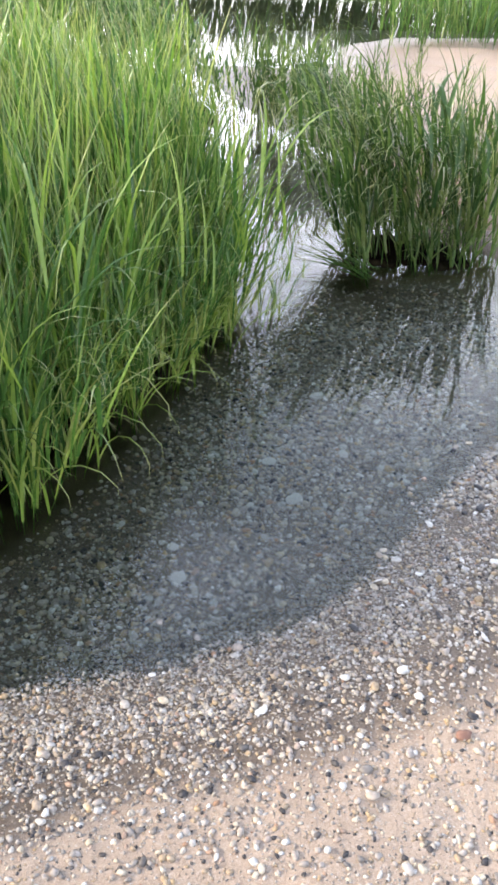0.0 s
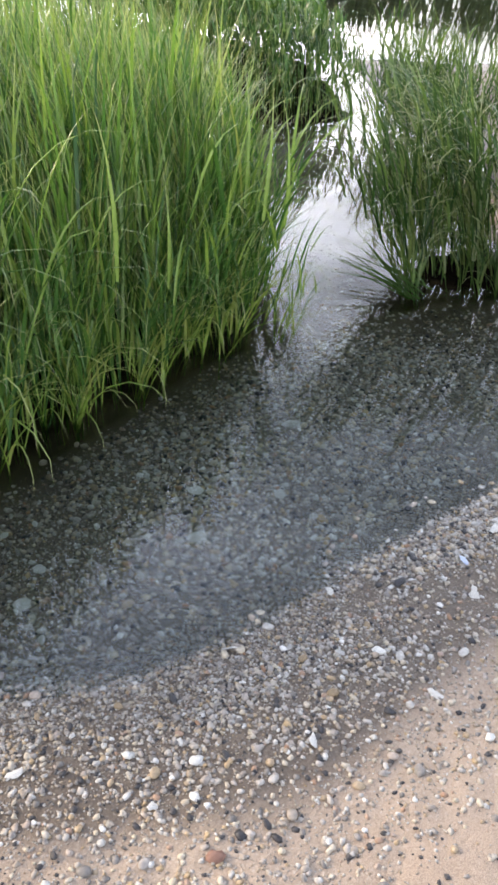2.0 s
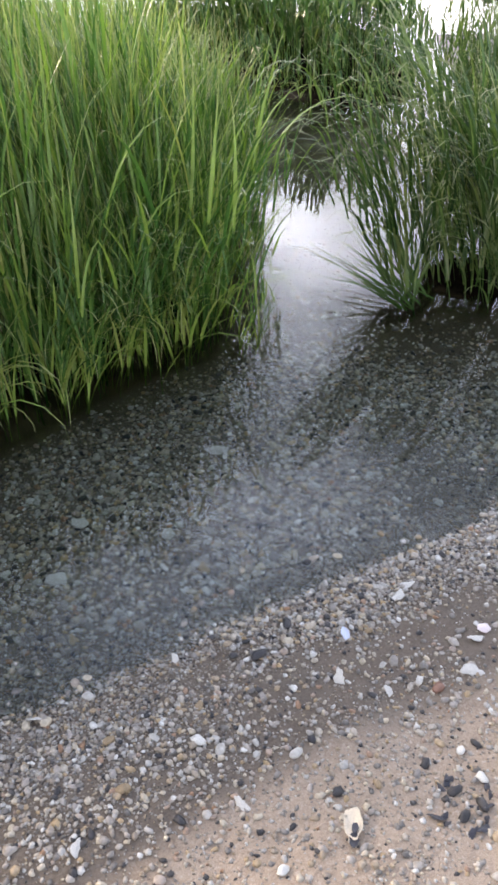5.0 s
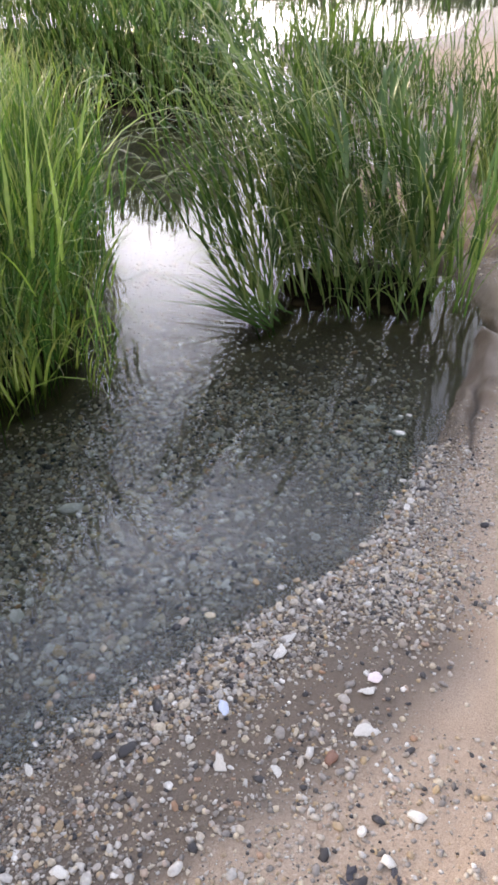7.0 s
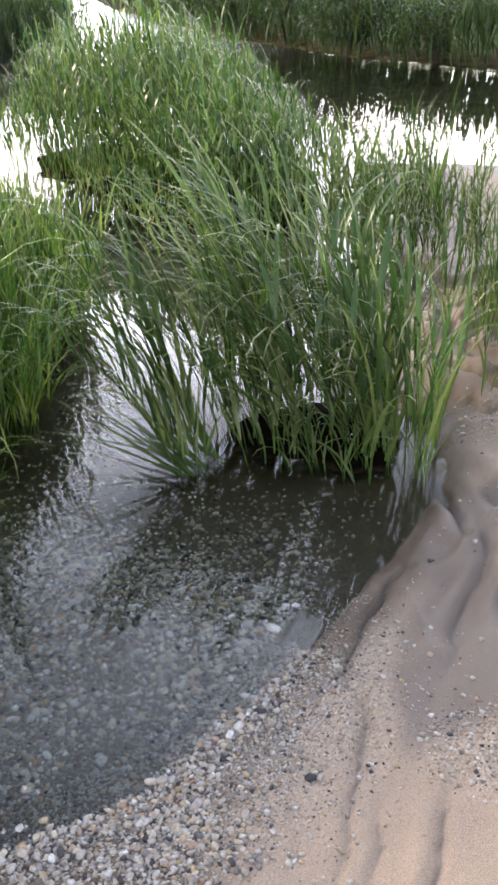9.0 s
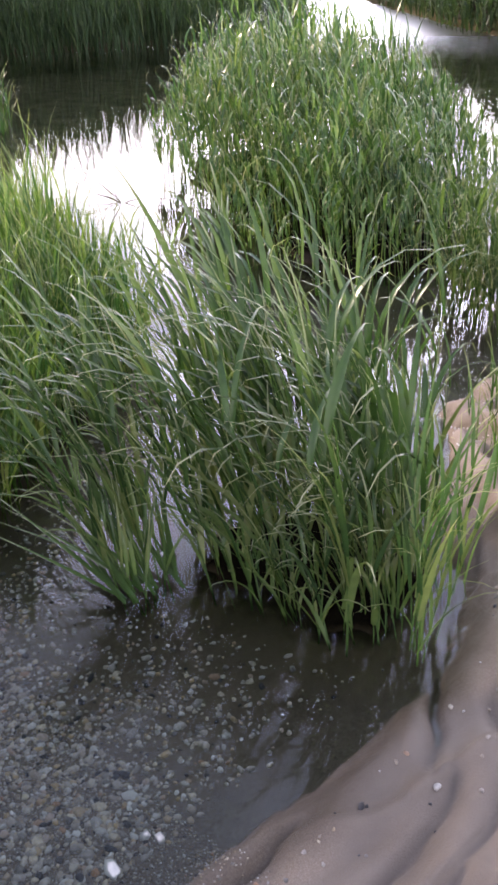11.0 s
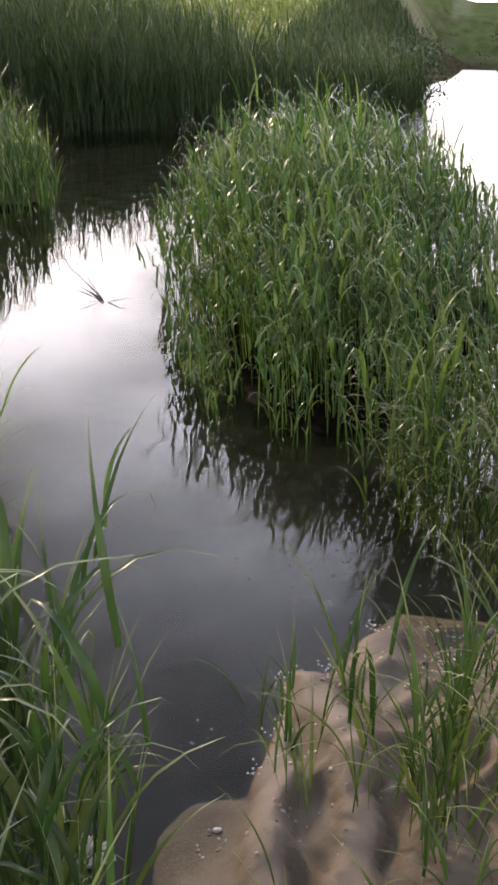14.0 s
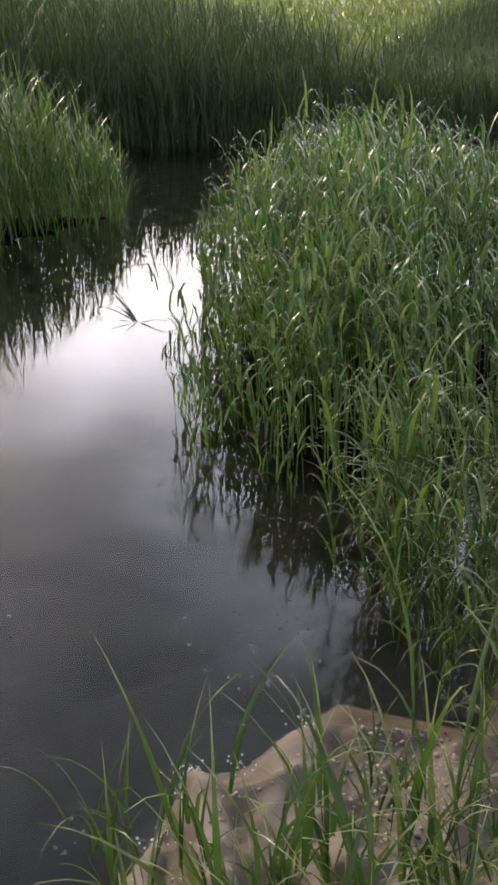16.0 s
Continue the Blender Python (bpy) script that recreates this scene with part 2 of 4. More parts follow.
# whiter tip colour here, painting in the silvery highlights of the arching leaves
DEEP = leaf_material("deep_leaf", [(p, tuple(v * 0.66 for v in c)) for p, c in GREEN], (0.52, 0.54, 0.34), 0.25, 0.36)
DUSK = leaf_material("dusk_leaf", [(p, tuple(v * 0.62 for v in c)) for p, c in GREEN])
ISLET = leaf_material("islet_leaf", [(p, tuple(v * 0.92 for v in c)) for p, c in GREEN])
HAY = leaf_material("meadow_leaf", [(0.0, (0.13, 0.17, 0.055)), (0.6, (0.22, 0.27, 0.095)), (1.0, (0.34, 0.34, 0.16))])
YOUNG = leaf_material("young_leaf", [(0.0, (0.022, 0.074, 0.020)), (0.35, (0.056, 0.142, 0.034)), (0.7, (0.118, 0.222, 0.048)), (0.93, (0.215, 0.315, 0.070)), (1.0, (0.30, 0.33, 0.11))])
REED = leaf_material("reed_leaf", [(0.0, (0.022, 0.046, 0.020)), (0.5, (0.040, 0.076, 0.030)), (0.9, (0.060, 0.10, 0.043)), (1.0, (0.085, 0.11, 0.056))], (0.16, 0.19, 0.10), 0.55, 0.25)


# ---- plan ----
SHORE = [(-60, -14), (-3, 0.22), (-1.2, 0.92), (-0.46, 1.16), (-0.12, 1.28), (0.21, 1.47), (0.43, 1.75), (0.70, 2.19), (0.88, 2.45), (1.03, 2.67), (1.13, 3.08), (1.175, 3.55),
         (1.2, 3.98), (1.14, 4.22), (1.06, 4.39), (0.9, 4.5), (0.68, 4.66), (0.655, 4.76), (0.71, 4.87), (0.6, 5.04), (0.47, 5.17), (0.5, 5.3), (0.45, 5.48), (0.43, 5.62), (0.67, 5.85), (0.5, 6.1), (0.2, 6.3),
         (-0.1, 6.7), (-0.45, 7.6), (-0.95, 8.8), (-0.45, 9.15), (0.1, 9.3), (0.5, 9.9), (0.6, 11.2), (1.4, 12.5), (5, 15), (400, 40), (400, -400), (-400, -400)]
MARSH = [(-0.636, 1.613), (-0.467, 2.015), (-0.345, 2.457), (-0.226, 2.937), (-0.093, 3.203), (-0.128, 3.364), (-0.360, 3.966), (-0.56, 4.35), (-0.68, 4.70), (-0.95, 4.84), (-1.4, 4.86), (-2.063, 4.90),
         (-3.169, 5.112), (-4.118, 5.428), (-4.846, 5.948), (-5.538, 6.288), (-6.45, 7.75), (-6.95, 7.85), (-7.3, 7.1), (-7.477, 5.077), (-7.632, 2.192), (-3.479, 0.877), (-1.213, 1.260)]
ISLE = [(-0.351, 6.424), (-0.472, 6.156), (-0.727, 6.004), (-1.044, 5.978), (-1.478, 6.147), (-1.896, 6.385), (-2.6, 6.75), (-3.3, 7.05), (-3.75, 7.6), (-4.0, 8.5), (-2.8, 9.2), (-1.634, 8.95), (-0.961, 8.337), (-0.511, 7.309), (-0.233, 6.688)]
CLUMP = [(0.451, 3.754), (0.562, 3.890), (0.774, 3.942), (0.950, 3.924), (1.084, 4.057), (1.044, 4.276), (0.891, 4.485), (0.647, 4.514), (0.419, 4.357), (0.378, 4.074)]
WEST = [(-17, -300), (-17.5, 4), (-16, 9), (-14.5, 11.5), (-13.8, 14), (-12.9, 17.5), (-13.6, 20), (-16.2, 22.6), (-23, 30), (-32, 41), (-43.5, 54), (-122, 140), (-370, 400), (-400, 400), (-400, -300)]
RUNNEL = [(1.241, 3.905), (1.304, 3.476), (1.348, 3.185), (1.439, 3.021), (1.718, 3.239), (1.862, 3.735), (1.653, 4.213), (1.376, 4.149)]
NORTH = [(-5.5, 18.6), (-9.3, 21.6), (-13.8, 26.4), (-24, 37.8), (-33.5, 50), (-104, 142), (-290, 400), (400, 400), (400, 52), (40, 24), (8, 19), (2, 17.8), (-2, 17.5)]

# small scarps washed into the beach: line, from, to, depth
CREASES = [(1.36, 2.5, 3.15, 0.034), (1.43, 2.35, 2.9, 0.022), (1.33, 3.05, 3.6, 0.045), (1.30, 3.45, 3.8, 0.010), (1.54, 3.2, 3.9, 0.026), (1.63, 3.4, 4.2, 0.022), (1.50, 3.7, 4.4, 0.03), (1.57, 2.5, 3.0, 0.02), (1.45, 4.0, 4.6, 0.032)]

# pale tongues of sand washed out between the tufts: line, half width, height
TONGUES = [([(0.575, 5.045), (0.72, 4.93), (0.92, 4.74), (1.2, 4.6)], 0.042, 0.040), ([(0.48, 5.185), (0.66, 5.14), (0.86, 5.06)], 0.040, 0.034), ([(0.80, 5.07), (0.95, 4.98), (1.10, 4.80)], 0.045, 0.036),
           ([(0.52, 5.45), (0.62, 5.36), (0.72, 5.29)], 0.06, 0.020), ([(0.86, 5.33), (1.02, 5.38), (1.3, 5.5)], 0.065, 0.032), ([(1.02, 5.12), (1.2, 5.0), (1.4, 4.8)], 0.05, 0.034)]


def inside_distance(x, y, poly):
    """Distance to the outline, positive inside."""
    p = np.array(poly, float)
    q = np.roll(p, -1, 0)
    best, odd = np.full(x.shape, 1e9), np.zeros(x.shape, bool)
    for (ax, ay), (bx, by) in zip(p, q):
        dx, dy = bx - ax, by - ay
        s = np.clip(((x - ax) * dx + (y - ay) * dy) / (dx * dx + dy * dy), 0, 1)
        best = np.minimum(best, np.hypot(x - ax - s * dx, y - ay - s * dy))
        cross = ((ay > y) != (by > y)) & (x < (bx - ax) * (y - ay) / (by - ay + 1e-12) + ax)
        odd ^= cross
    return np.where(odd, best, -best)


SWELL = {}


def wave(x, y, k, seed):
    """Smooth irregular relief, about -1 to 1."""
    if seed not in SWELL:
        r = np.random.RandomState(seed)
        SWELL[seed] = [(r.uniform(0, 6.283), r.uniform(0.5, 1.9), r.uniform(0, 6.283)) for _ in range(7)]
    z = 0
    for a, f, ph in SWELL[seed]:
        f, c, s = f * k, math.cos(a), math.sin(a)
        z = z + np.sin(f * (x * c + y * s) + ph + 1.3 * np.sin(0.6 * f * (x * s - y * c) + ph * 2))
    return z / 4.0


def tongues(x, y):
    """Height of the sand tongues and how much of one lies here, with steep worn sides."""
    high, part = np.zeros(x.shape), np.zeros(x.shape)
    wx, wy = x + 0.014 * wave(x, y, 26, 51) + 0.007 * wave(x, y, 62, 53), y + 0.014 * wave(x, y, 26, 52) + 0.007 * wave(x, y, 62, 54)
    for line, half, up in TONGUES:
        best = np.full(x.shape, 9.0)
        for (ax, ay), (bx, by) in zip(line, line[1:]):
            k = np.clip(((wx - ax) * (bx - ax) + (wy - ay) * (by - ay)) / ((bx - ax) ** 2 + (by - ay) ** 2), 0, 1)
            best = np.minimum(best, np.hypot(wx - ax - k * (bx - ax), wy - ay - k * (by - ay)))
        shape = np.exp(-(best / half) ** 5)
        high, part = np.maximum(high, up * shape), np.maximum(part, shape)
    return high, part


def shelf(x, y):
    """A low wet shelf of pebbly sand beside the first tongue."""
    return np.exp(-(np.hypot((x - 0.73) / 0.12, (y - 4.68) / 0.15)) ** 4)


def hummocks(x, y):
    """Root mats under the grass, painted near black for shade: their height, and where they are."""
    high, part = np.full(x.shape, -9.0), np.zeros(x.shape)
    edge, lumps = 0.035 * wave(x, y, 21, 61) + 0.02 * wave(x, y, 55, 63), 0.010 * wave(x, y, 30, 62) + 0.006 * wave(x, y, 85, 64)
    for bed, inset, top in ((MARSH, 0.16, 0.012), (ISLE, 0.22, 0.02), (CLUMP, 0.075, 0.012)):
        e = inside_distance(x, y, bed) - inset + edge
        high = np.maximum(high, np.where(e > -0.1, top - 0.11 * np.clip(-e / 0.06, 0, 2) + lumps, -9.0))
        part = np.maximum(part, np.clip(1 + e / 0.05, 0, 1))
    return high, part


def ground_height(x, y):
    d = inside_distance(x, y, SHORE)
    w, nn = inside_distance(x, y, WEST), inside_distance(x, y, NORTH)
    land = 0.085 * np.clip(d, 0, 1.2) + 0.02 * np.clip(d - 1.2, 0, 30)
    north = np.clip((y - 2.9) / 0.4, 0, 1) * np.clip((6.6 - y) / 0.4, 0, 1)
    edge = np.clip(d / 0.05 + 0.5 * wave(x, y, 16, 13), 0, 1)
    land = land + north * edge * (0.022 + 0.008 * wave(x, y, 8, 14))
    ridge = 1 - np.abs(wave(x * 0.9 + 0.5 * y, 0.3 * y - 0.5 * x, 17, 15))
    spit = np.clip((y - 4.5) / 0.4, 0, 1) * np.clip((6.4 - y) / 0.4, 0, 1)
    land = land + np.clip(d * 6, 0, 1) * (0.022 * spit + 0.030 * north) * np.clip(ridge, 0, 1) ** 3
    run = x + 0.27 * (y - 3) + 0.05 * wave(x, y, 5, 31) + 0.012 * wave(x, y, 24, 35)
    for u, lo, hi, deep in CREASES:
        along = np.clip((y - lo) / 0.12, 0, 1) * np.clip((hi - y) / 0.12, 0, 1) * (0.6 + 0.5 * wave(x, y, 9, 32))
        land = land - deep * along * np.exp(-((run - u) / 0.010) ** 2) + deep * 0.8 * along * np.exp(-((run - u + 0.045) / 0.032) ** 2)
    crumple = 1 - np.abs(wave(x * 1.3 + 0.4 * y, 0.45 * y - 0.4 * x, 11, 33))
    land = land + np.clip(d * 5, 0, 1) * spit * 0.016 * np.clip(crumple, 0, 1) ** 3
    land = land + tongues(x, y)[0] * np.clip(d / 0.02 + 0.5, 0, 1)
    land = land * (1 - 0.85 * shelf(x, y))
    land = land - 0.014 * np.clip(inside_distance(x, y, RUNNEL) / 0.06 + 0.3, 0, 1)
    rough = np.clip(d * 3, 0, 1) * (0.008 * wave(x, y, 9, 3) + 0.003 * wave(x, y, 34, 4))
    bed = 0.075 * np.clip(d, -0.9, 0) + 0.10 * np.clip(d + 0.9, -2.2, 0)
    z = np.where(d > 0, land + rough, bed + 0.004 * wave(x, y, 21, 5) * np.clip(-d * 6, 0, 1))
    z = np.maximum(z, np.minimum(hummocks(x, y)[0], np.where(d > 0, z, 1.0)))
    far = np.hypot(x - 2, y - 4.5)
    for e, slope in ((w, 0.135), (nn, 0.09)):
        hill = -0.14 * np.clip(1 - e / 0.9, 0, 1) + np.clip(e / 4.0, 0, 1) * (0.25 + slope * np.clip(far - 20, 0, 170)) + 0.3 * wave(x, y, 0.2, 9) * np.clip(e / 12, 0, 1)
        z = np.where(e > 0, hill, z)
    end = np.where((x < 30) & (y > 10), far - 82, -1.0)
    z = np.where(end > 0, np.maximum(z, np.clip(end / 9, 0, 1) * (0.3 + 0.058 * np.clip(far - 20, 0, 170))), z)
    return z


def z_at(x, y):
    return ground_height(np.atleast_1d(np.asarray(x, float)), np.atleast_1d(np.asarray(y, float)))


def mesh_object(name, verts, faces, mat, parent=None, smooth=True, attrs=()):
    """faces: an integer array of rows of one length."""
    me = bpy.data.meshes.new(name)
    verts, faces = np.asarray(verts, np.float32), np.asarray(faces, np.int32)
    me.vertices.add(len(verts))
    me.vertices.foreach_set("co", verts.ravel())
    k = faces.shape[1]
    me.loops.add(faces.size)
    me.loops.foreach_set("vertex_index", faces.ravel())
    me.polygons.add(len(faces))
    me.polygons.foreach_set("loop_start", np.arange(0, faces.size, k, dtype=np.int32))
    me.polygons.foreach_set("use_smooth", np.full(len(faces), smooth))
    me.update(calc_edges=True)
    for key, values in attrs:
        a = me.attributes.new(key, "FLOAT", "POINT")
        a.data.foreach_set("value", np.asarray(values, np.float32))
    me.materials.append(mat)
    ob = new(name, me)
    if parent is not None:
        ob.parent = parent
    return ob


def spread(lo, hi, step, out, grow=1.065):
    mid = list(np.arange(lo, hi, step))
    a, s = [], step
    x = lo
    while x > -out:
        s *= grow
        x -= s
        a.append(x)
    b, s, x = [], step, mid[-1]
    while x < out:
        s *= grow
        x += s
        b.append(x)
    return np.array(a[::-1] + mid + b)


def gravel_cover(x, y, d):
    """How thickly pebbles lie, 0 to 1, by the distance from the waterline."""
    bare = np.clip((wave(x, y, 5.5, 11) - 0.05) * 2.2, 0, 1)
    south = np.clip((3.55 - y) / 0.5, 0, 1)
    shore = np.where(d > 0, np.clip(1.30 - d * 2.5, np.where(y < 2.1, 0.34, 0.15), 1) * (1 - 0.8 * bare * np.clip(d * 4, 0, 1)), 1.0) * (0.12 + 0.88 * south)
    wide = np.where(y < 2.2, 1.0, np.clip(1.4 - d * 3.2, 0.06, 1))
    deep = np.clip((d + 1.5) / 0.5, 0, 1)
    under = np.maximum(np.clip((4.2 - y) / 0.9, 0, 1), 0.5 * np.clip(wave(x, y, 3.5, 12) - 0.1, 0, 1) * (x > -0.6))
    patch = np.clip(1 - np.hypot((x - 1.56) / 0.16, (y - 3.07) / 0.15), 0, 1) * 1.6
    patch = np.maximum(patch, np.clip(1 - np.hypot((x - 0.76) / 0.1, (y - 4.66) / 0.16), 0, 1) * 1.2)
    patch = np.maximum(patch, np.clip(1 - np.hypot((x - 0.75) / 0.2, (y - 5.57) / 0.19), 0, 1) * 1.8)
    patch = np.maximum(patch, np.clip(1 - np.hypot((x - 1.19) / 0.11, (y - 4.42) / 0.2), 0, 1) * 2.0)
    return np.where(d > 0, np.maximum(shore * wide, np.minimum(patch, 0.9)), deep * under)


def build_ground():
    xs, ys = spread(-0.3, 1.8, 0.0115, 420, 1.05), spread(0.5, 6.3, 0.015, 420, 1.05)
    gx, gy = np.meshgrid(xs, ys)
    x, y = gx.ravel(), gy.ravel()
    z = ground_height(x, y)
    d = inside_distance(x, y, SHORE)
    meadow = np.clip(np.maximum(inside_distance(x, y, WEST), inside_distance(x, y, NORTH)) / 2, 0, 1)
    meadow = np.maximum(meadow, np.clip((d - 9) / 6, 0, 1) * (y > 9))
    meadow = np.maximum(meadow, (np.hypot(x - 2, y - 4.5) > 83) * (y > 10) * 1.0)
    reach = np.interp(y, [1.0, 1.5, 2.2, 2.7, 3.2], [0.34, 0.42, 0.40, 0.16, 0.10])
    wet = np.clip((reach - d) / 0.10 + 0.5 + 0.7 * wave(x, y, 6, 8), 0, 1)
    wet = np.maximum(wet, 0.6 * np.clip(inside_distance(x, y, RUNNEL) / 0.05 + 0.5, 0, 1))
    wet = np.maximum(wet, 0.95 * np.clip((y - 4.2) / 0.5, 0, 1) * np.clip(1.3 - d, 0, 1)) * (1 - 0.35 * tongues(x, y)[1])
    mud_dark = np.clip((-d - 0.75) / 0.8, 0, 1) * (1 - meadow)
    mud_dark = np.maximum(mud_dark, np.clip((y - 4.0) / 0.5, 0, 1) * np.clip(-d / 0.25, 0, 1) * np.where(x > 0.1, 0.3, 0.85))
    bank = np.maximum(inside_distance(x, y, WEST), inside_distance(x, y, NORTH))
    mud_dark = np.where(bank > -1.5, np.clip(3.0 - bank, 0, 1), mud_dark)
    meadow = meadow * np.clip(bank / 2 - 0.5, 0, 1) * (bank > 0) + meadow * (bank <= 0)
    wet = np.where(bank > -2, 0, wet)
    for bed, soft in ((MARSH, 0.10), (ISLE, 0.3), (CLUMP, 0.28)):
        mud_dark = np.maximum(mud_dark, np.clip(inside_distance(x, y, bed) / soft + 1, 0, 1))
    mud_dark = np.maximum(mud_dark, 0.65 * np.clip(inside_distance(x, y, CLUMP) / 0.65 + 1 + 0.25 * wave(x, y, 9, 37), 0, 1) * (d < 0))
    mud_dark = np.maximum(mud_dark, (1 - tongues(x, y)[1]) * np.clip(0.25 + 0.5 * wave(x, y, 13, 34), 0, 0.8) * np.clip((y - 4.1) / 0.4, 0, 1) * np.clip(6.2 - y, 0, 1) * np.clip(1.2 - d, 0, 1))
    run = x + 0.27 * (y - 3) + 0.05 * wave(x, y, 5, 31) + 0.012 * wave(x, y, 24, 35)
    # darker line along the bottom of each crease, stronger where it is deeper
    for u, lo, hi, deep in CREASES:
        mud_dark = np.maximum(mud_dark, 4 * deep * (y > lo) * (y < hi) * np.exp(-((run - u) / 0.011) ** 2) * np.clip(0.6 + 0.6 * wave(x, y, 9, 32), 0, 1))
    silt = 0.8 * np.clip(inside_distance(x, y, RUNNEL) / 0.06 + 0.6 + 0.5 * wave(x, y, 11, 18), 0, 1)
    silt = np.maximum(silt, 0.5 * np.clip(wave(x, y, 7, 19), 0, 1) * np.clip((y - 4.3) / 0.3, 0, 1) * np.clip((6.4 - y) / 0.3, 0, 1))
    lobe = tongues(x, y)[1] * (1 - shelf(x, y))
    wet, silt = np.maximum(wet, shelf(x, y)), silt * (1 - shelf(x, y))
    mud_dark = np.maximum(mud_dark, 0.55 * shelf(x, y) * (d > 0))
    silt = np.maximum(silt, 0.9 * np.clip(lobe * 1.6 - 0.6, 0, 1) * (d > 0))
    # darker rim round the sides of each tongue
    mud_dark = np.maximum(mud_dark, 0.5 * np.exp(-((lobe - 0.22) / 0.16) ** 2) * (d > 0.03) * (lobe > 0.02))
    nx, ny = len(xs), len(ys)
    i = (np.arange(ny - 1)[:, None] * nx + np.arange(nx - 1)).ravel()
    f = np.stack([i, i + 1, i + nx + 1, i + nx], 1)
    ob = mesh_object("ground", np.stack([x, y, z], 1), f, SAND, attrs=(("gravel", gravel_cover(x, y, d)), ("wet", wet), ("mud_dark", mud_dark), ("meadow", meadow), ("silt", silt), ("shaded_peat", hummocks(x, y)[1])))
    tagged(ob, "damp sandy beach sloping into a shallow gravel-bottomed marsh creek", "ground", kind="structure")
    w = mesh_object("water", [(-420, -420, 0), (420, -420, 0), (420, 420, 0), (-420, 420, 0)], [(0, 1, 2, 3)], WATER)
    tagged(w, "still clear creek water reflecting a pale hazy sky", "water", kind="structure")


build_ground()


def ball(level):
    bm = bmesh.new()
    bmesh.ops.create_icosphere(bm, subdivisions=level, radius=1.0)
    v = np.array([p.co for p in bm.verts])
    f = np.array([[p.index for p in t.verts] for t in bm.faces])
    bm.free()
    return v, f


def lump(seed, level=2, flat=0.6, rough=0.16):
    rng = random.Random(seed)
    v, f = ball(level)
    off = Vector((rng.uniform(0, 50), rng.uniform(0, 50), rng.uniform(0, 50)))
    v = np.array([np.array(p) * (1 + rough * noise.noise(Vector(p) * 1.3 + off) + rough * 0.5 * noise.noise(Vector(p) * 2.7 + off)) for p in v])
    return v * (1.25, 0.9, flat), f


# ---- grass ----
def strips(start, azimuth, tilt, bend, length, width, stations=7, fold=0.0):
    """Arching leaves as tapered strips: vertices, quads and how far along each vertex lies."""
    n = len(length)
    s = np.linspace(0, 1, stations)
    theta = tilt[:, None] + bend[:, None] * s ** 2.2
    step = length[:, None] / (stations - 1)
    out = np.cumsum(np.concatenate([np.zeros((n, 1)), np.sin(theta[:, 1:]) * step], 1), 1)
    up = np.cumsum(np.concatenate([np.zeros((n, 1)), np.cos(theta[:, 1:]) * step], 1), 1)
    c, sn = np.cos(azimuth)[:, None], np.sin(azimuth)[:, None]
    mid = np.stack([start[:, :1] + out * c, start[:, 1:2] + out * sn, start[:, 2:] + up], 2)
    half = width[:, None] * 0.5 * np.minimum(1, (1.02 - s) * 1.6) * (0.7 + 0.3 * np.sin(np.pi * np.minimum(s * 1.6, 1)))
    side = np.stack([-sn * half, c * half, 0 * half], 2)
    if fold:
        drop = np.stack([-np.cos(theta) * c, -np.cos(theta) * sn, np.sin(theta)], 2) * (half * fold)[..., None]
        v = np.stack([mid - side + drop, mid, mid + side + drop], 2)
        k = 3
    else:
        v = np.stack([mid - side, mid + side], 2)
        k = 2
    v = v.reshape(-1, 3)
    base = (np.arange(n) * stations * k)[:, None, None] + (np.arange(stations - 1) * k)[None, :, None] + np.arange(k - 1)[None, None, :]
    base = base.reshape(-1)
    q = np.stack([base, base + 1, base + k + 1, base + k], 1)
    return v, q, np.repeat(np.tile(s, n), k)


def shoots(rng, roots, height, wind, leaves=5, width=0.009, droop=1.0, stations=7, fold=0.0, lean=0.08, low=0.08, leafy=1.0, arch=0.25, spread_out=0.38, stem=0.34):
    """Upright stems, each with arching leaves along it, drawn together by the wind."""
    n = len(roots)
    waz, wamt = wind
    h = height * rng.uniform(0.72, 1.12, n)
    az0 = rng.uniform(0, 6.283, n)
    sx, sy = np.cos(az0) * lean * rng.uniform(0, 1.4, n) + math.cos(waz) * wamt * 0.35, np.sin(az0) * lean * rng.uniform(0, 1.4, n) + math.sin(waz) * wamt * 0.35
    saz, stilt = np.arctan2(sy, sx), np.hypot(sx, sy)
    sb = stilt * rng.uniform(0.2, 0.9, n) + arch * rng.uniform(0, 1, n) ** 2
    parts = [strips(roots, saz, stilt, sb, h * 0.70, np.full(n, width * stem), stations, fold)]
    for i in range(leaves):
        u = low + (0.96 - low) * (i + rng.uniform(0, 0.9, n)) / leaves
        t = u * 0.78
        th = stilt + sb * u ** 1.6 * 0.5
        at = roots + np.stack([np.sin(th) * np.cos(saz) * h * t, np.sin(th) * np.sin(saz) * h * t, np.cos(th) * h * t], 1)
        a = rng.uniform(0, 6.283, n)
        lx, ly = np.cos(a) + math.cos(waz) * wamt * 2.2, np.sin(a) + math.sin(waz) * wamt * 2.2
        L = leafy * h * rng.uniform(0.40, 0.68, n) * (1.1 - 0.25 * u)
        parts.append(strips(at, np.arctan2(ly, lx), rng.uniform(0.05, spread_out, n), np.minimum(droop * rng.uniform(0.4, 1.6, n) ** 1.3, 2.7), L, width * rng.uniform(0.6, 1.1, n), stations, fold))
    v, q, s, off = [], [], [], 0
    for a, b, c in parts:
        v.append(a), q.append(b + off), s.append(c)
        off += len(a)
    return np.concatenate(v), np.concatenate(q), np.concatenate(s)


